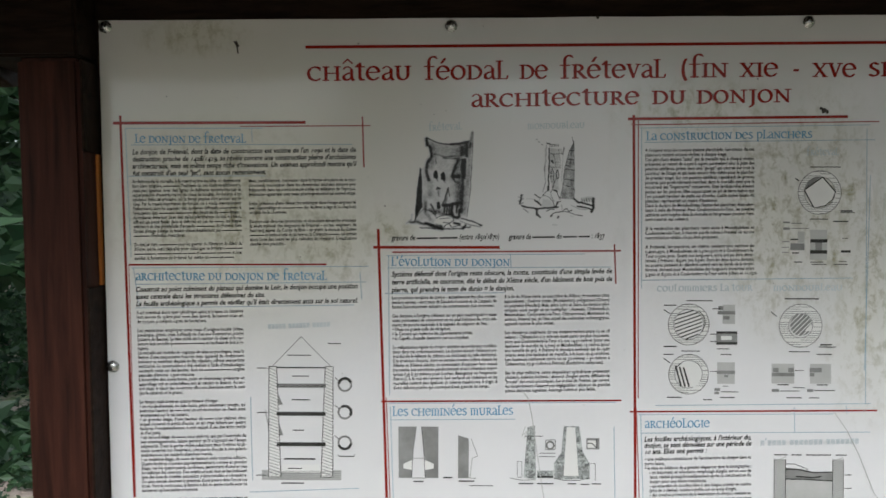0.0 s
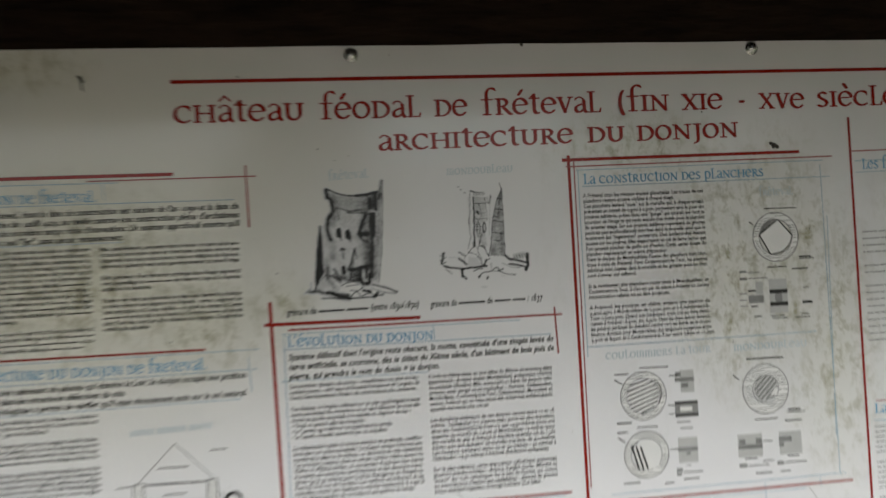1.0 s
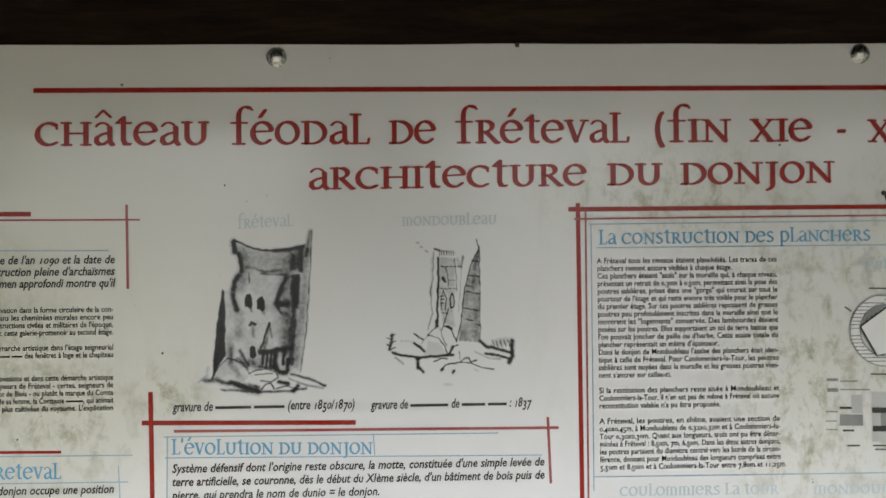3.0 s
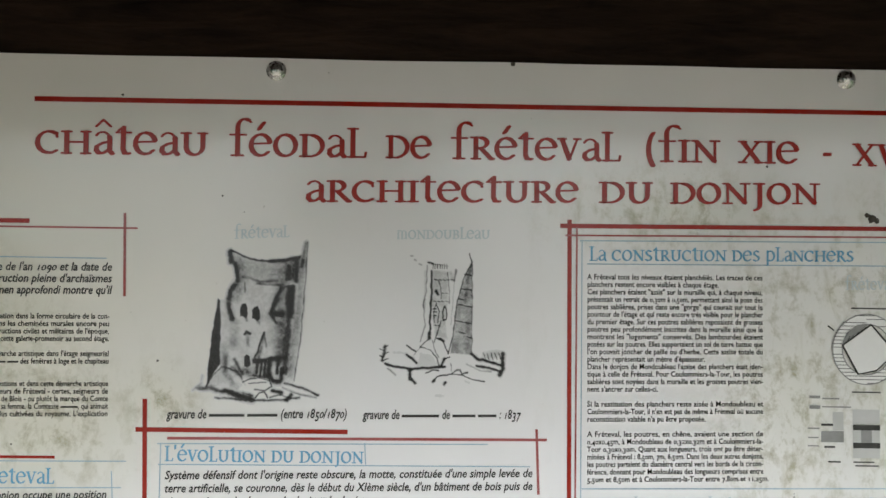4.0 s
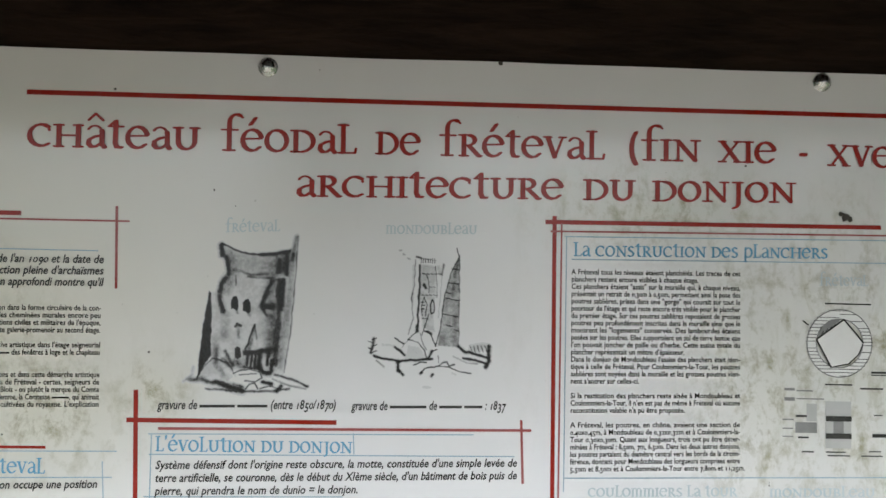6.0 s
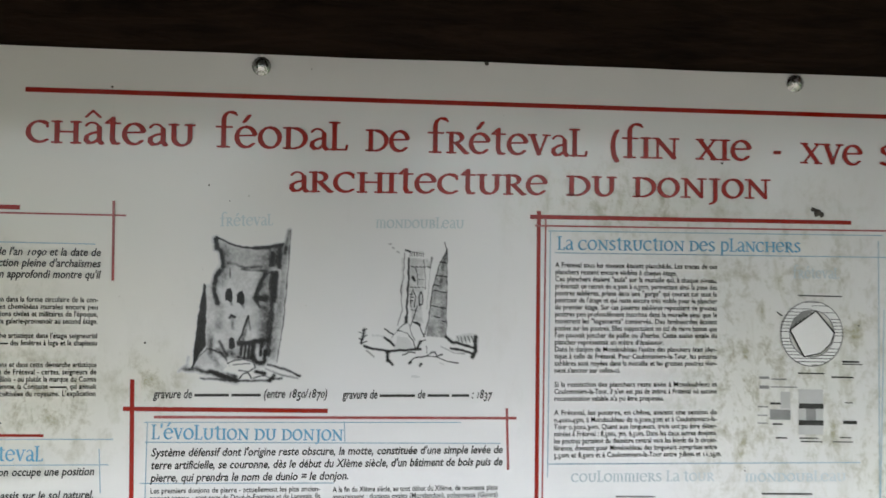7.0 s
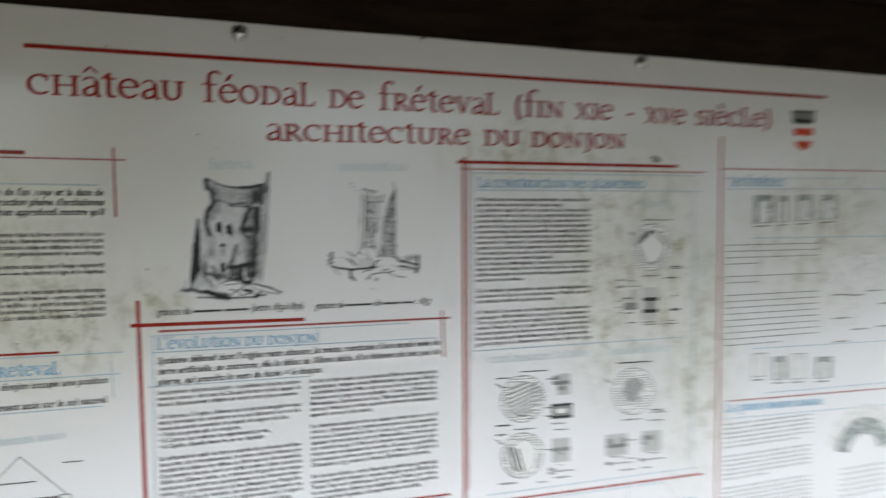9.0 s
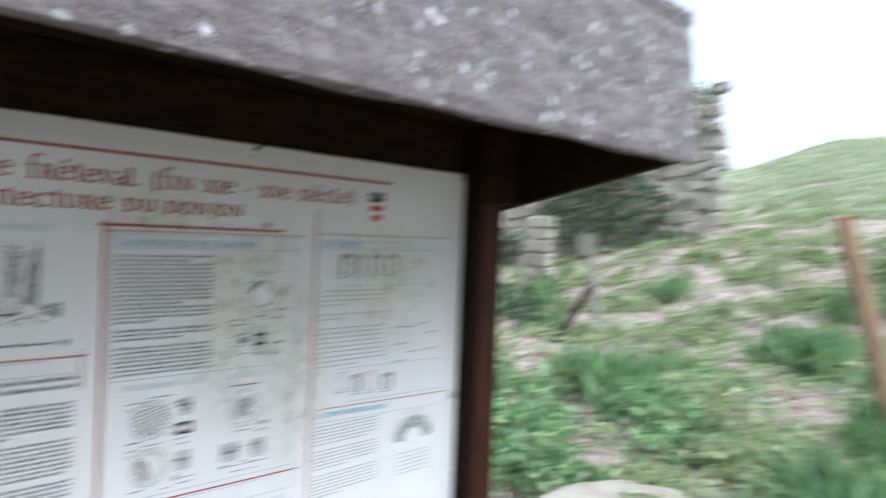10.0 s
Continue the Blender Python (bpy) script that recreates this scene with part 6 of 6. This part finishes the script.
def fence_post(foot, head, r, mat, label):
    """A split wooden stake, leaning, with a worn top."""
    t = empty("fence_post", foot, label, "fence post", "old fence posts")
    bm = bmesh.new()
    a, b = Vector(foot), Vector(head)
    d = (b - a).normalized()
    u = d.orthogonal().normalized()
    w = d.cross(u)
    rng = random.Random(int(foot[0] * 100))
    rows = []
    for i in range(9):
        p = (a - d * 0.3).lerp(b, i / 8)
        k = 1.0 + rng.uniform(-0.08, 0.08)
        rows.append([bm.verts.new(p + (u * math.cos(math.pi * j / 5) * (1 + 0.12 * math.sin(j * 2.3)) + w * math.sin(math.pi * j / 5)) * r * k) for j in range(10)])
    for s, e in zip(rows, rows[1:]):
        for j in range(10):
            bm.faces.new((s[j], s[(j + 1) % 10], e[(j + 1) % 10], e[j]))
    tip = bm.verts.new(b + d * r * 0.5 + u * r * 0.3)
    for j in range(10):
        bm.faces.new((rows[-1][j], rows[-1][(j + 1) % 10], tip))
    part("stake", bm, mat, t)
    return t


def boulder(at, size, seed, mat, label):
    bm = bmesh.new()
    bmesh.ops.create_icosphere(bm, subdivisions=4, radius=1)
    for v in bm.verts:
        n = noise.noise(v.co * 1.4 + Vector((seed, 0, 0))) * 0.28 + noise.noise(v.co * 4 + Vector((0, seed, 0))) * 0.10 + noise.noise(v.co * 11) * 0.03
        v.co = v.co * (1 + n)
        v.co.z = min(v.co.z, 0.72 + 0.10 * noise.noise(v.co * 3))
        v.co = Vector((v.co.x * size[0], v.co.y * size[1], v.co.z * size[2])) + Vector(at)
    ob = part("boulder", bm, mat, None, "", True)
    return tagged(ob, label, "boulder")


def ruin():
    """Standing piece of rubble wall, stone by stone, with ivy on it."""
    base = Vector((13.1, 3.95, ground_z(13.1, 3.95) - 0.3))
    t = empty("ruined_wall", base, "ruined rubble-stone castle wall overgrown with dark ivy", "ruin")
    rng = random.Random(4)
    along = Vector((-0.36, 0.933, 0))
    out = Vector((-0.933, -0.36, 0))
    shapes = []
    for k in range(6):
        bm = bmesh.new()
        block(bm, (0, 0, 0), (1, 1, 1), rng)
        bmesh.ops.bevel(bm, geom=bm.edges[:], offset=0.09, segments=1, affect="EDGES")
        me = bpy.data.meshes.new("stone")
        bm.to_mesh(me)
        bm.free()
        me.materials.append(RUIN)
        shapes.append(me)
    pale = []
    for me in shapes:
        me = me.copy()
        me.materials[0] = STONE_PALE
        pale.append(me)
    core = bmesh.new()
    for u0, u1, top in ((0.1, 1.0, 2.75), (0.9, 2.0, 2.5), (1.9, 3.0, 2.0), (2.9, 4.4, 1.6)):
        c = base + along * ((u0 + u1) / 2) - out * 0.24
        got = bmesh.ops.create_cube(core, size=1)["verts"]
        for v in got:
            co = along * (v.co.x * (u1 - u0)) + out * (v.co.y * 0.8) + Vector((0, 0, (v.co.z + 0.5) * (top + 1.2) - 1.2))
            v.co = c + co
    part("core", core, RUIN, t, "mortared rubble core")
    z = -1.0
    while z < 3.4:
        h = rng.uniform(0.14, 0.28)
        u = rng.uniform(-0.2, 0.0)
        while u < 4.4:
            w = rng.uniform(0.18, 0.45)
            limit = 3.15 - 0.3 * smooth(0.8, 1.2, u) - 0.5 * smooth(1.8, 2.2, u) - 0.5 * smooth(2.8, 3.4, u) + 0.2 * noise.noise((u * 2, 0, 7))
            if z + h < limit:
                ob = new("stone", shapes[rng.randrange(6)])
                ob.matrix_world = (Matrix.Translation(base + along * (u + w / 2) + out * rng.uniform(-0.06, 0.14) + Vector((0, 0, z + h / 2 + rng.uniform(-0.05, 0.05))))
                                   @ Matrix.Rotation(math.atan2(along.y, along.x) + rng.uniform(-0.15, 0.15), 4, "Z") @ Matrix.Rotation(rng.uniform(-0.3, 0.3), 4, "Y")
                                   @ Matrix.Diagonal((w * 0.97, 0.5, h * 0.96, 1)))
                ob.parent = t
                ob.matrix_parent_inverse = Matrix.Translation(-base)
            u += w
        z += h
    foot = Vector((10.09, 5.73, ground_z(10.09, 5.73) - 0.15))   # pale pier before the wall
    z = 0.0
    while z < 1.1:
        h = rng.uniform(0.15, 0.24)
        for side in (-1, 1):
            w = rng.uniform(0.18, 0.30)
            ob = new("stone", pale[rng.randrange(6)])
            ob.matrix_world = (Matrix.Translation(foot + along * (side * 0.115 + rng.uniform(-0.04, 0.04)) + Vector((0, 0, z + h / 2)))
                               @ Matrix.Rotation(math.atan2(along.y, along.x) + rng.uniform(-0.25, 0.25), 4, "Z") @ Matrix.Rotation(rng.uniform(-0.15, 0.15), 4, "Y") @ Matrix.Diagonal((w, 0.40, h * 0.98, 1)))
            ob.parent = t
            ob.matrix_parent_inverse = Matrix.Translation(-base)
        z += h
    g = np.random.default_rng(3)
    pts, sizes = [], []
    for _ in range(4000):
        u, zz = g.uniform(0.5, 4.5), g.uniform(-0.6, 2.4)
        if noise.noise((u * 0.9, zz * 0.8, 2)) + 0.22 * smooth(0.4, 1.3, u) - 0.4 * smooth(2.7, 3.3, u) < 0.06:
            continue
        p = base + along * u + out * (0.40 + abs(g.normal()) * 0.14) + Vector((0, 0, zz))
        pts.append(tuple(p))
        sizes.append(g.uniform(0.07, 0.15))
    for _ in range(350):
        u = g.uniform(0.0, 1.2)
        p = base + along * u + out * g.normal() * 0.3 + Vector((0, 0, 2.95 + g.normal() * 0.14))
        pts.append(tuple(p))
        sizes.append(g.uniform(0.06, 0.13))
    leaves_mesh("ivy", pts, sizes, LEAF_WALL, t, 0.0, 8, "dark green ivy")
    return t


weeds()
litter()
grass()
ivy_floor()
ruin()
fence_post((4.862, -0.36, 0.60), (4.86, -0.01, 1.91), 0.052, TAN_WOOD, "tan weathered wooden fence post leaning on the bank")
stake = fence_post((7.79, 3.24, 0.52), (7.762, 3.441, 1.78), 0.055, OLD_WOOD, "grey weathered wooden fence post on the bank")
part("board", box(7.66, 7.70, 3.30, 3.53, 1.56, 1.82, 0.006), OLD_WOOD, stake, "small pale wooden board nailed to the post")
fence_post((6.63, 3.20, 0.50), (7.66, 3.33, 1.18), 0.045, BEAM_WOOD, "dark wooden brace leaning against a fence post")
boulder((2.62, 0.30, 0.40), (0.80, 0.40, 0.26), 3, STONE, "pale limestone boulder half sunk in the bank")
boulder((3.3, -0.5, 0.50), (0.25, 0.2, 0.16), 8, STONE, "pale limestone boulder half sunk in the bank")

# woods behind and beside the shelter, and round the clearing
DARK = "dark leafy tree in the wood"
for i, (tx, ty, th, ts, low) in enumerate(((-3.6, 4.6, 6.5, 1.7, 0.08), (-5.2, 7.5, 8.5, 2.2, 0.10), (-2.2, 8.5, 9.0, 2.4, 0.15), (-7.5, 10.5, 10, 2.6, 0.12), (-4.6, 13.0, 11, 3.0, 0.1), (-9.5, 15.5, 11, 3.0, 0.1), (-6.5, 2.0, 8, 2.2, 0.15))):
    tree("tree", (tx, ty), th, ts, 190, 40 + i, LEAF_DARK, low, 0.20, DARK)
# unseen, added to block low sky; the last two shade the left post
GREEN = "unseen green leafy tree added to shade the clearing"
for i, (tx, ty, th, ts) in enumerate(((-0.3, -10.6, 7.5, 1.9), (6.0, -10.2, 8.0, 2.0), (9.6, -7.8, 7.5, 2.2), (11.5, -4.0, 7.0, 2.2), (-6.6, -9.6, 8.0, 1.9), (-9.6, -6.2, 9.0, 2.3), (-9.0, -2.2, 9.0, 2.4),
                                      (-9.6, -13.5, 9.5, 2.4), (9.8, -13.0, 9.0, 2.5), (-0.6, -14.6, 9.5, 2.2), (-2.9, -2.7, 4.6, 1.15), (-3.6, -1.0, 6.0, 1.5))):
    tree("tree", (tx, ty), th, ts, 130, 60 + i, LEAF_TREE, 0.05, 0.26, GREEN)
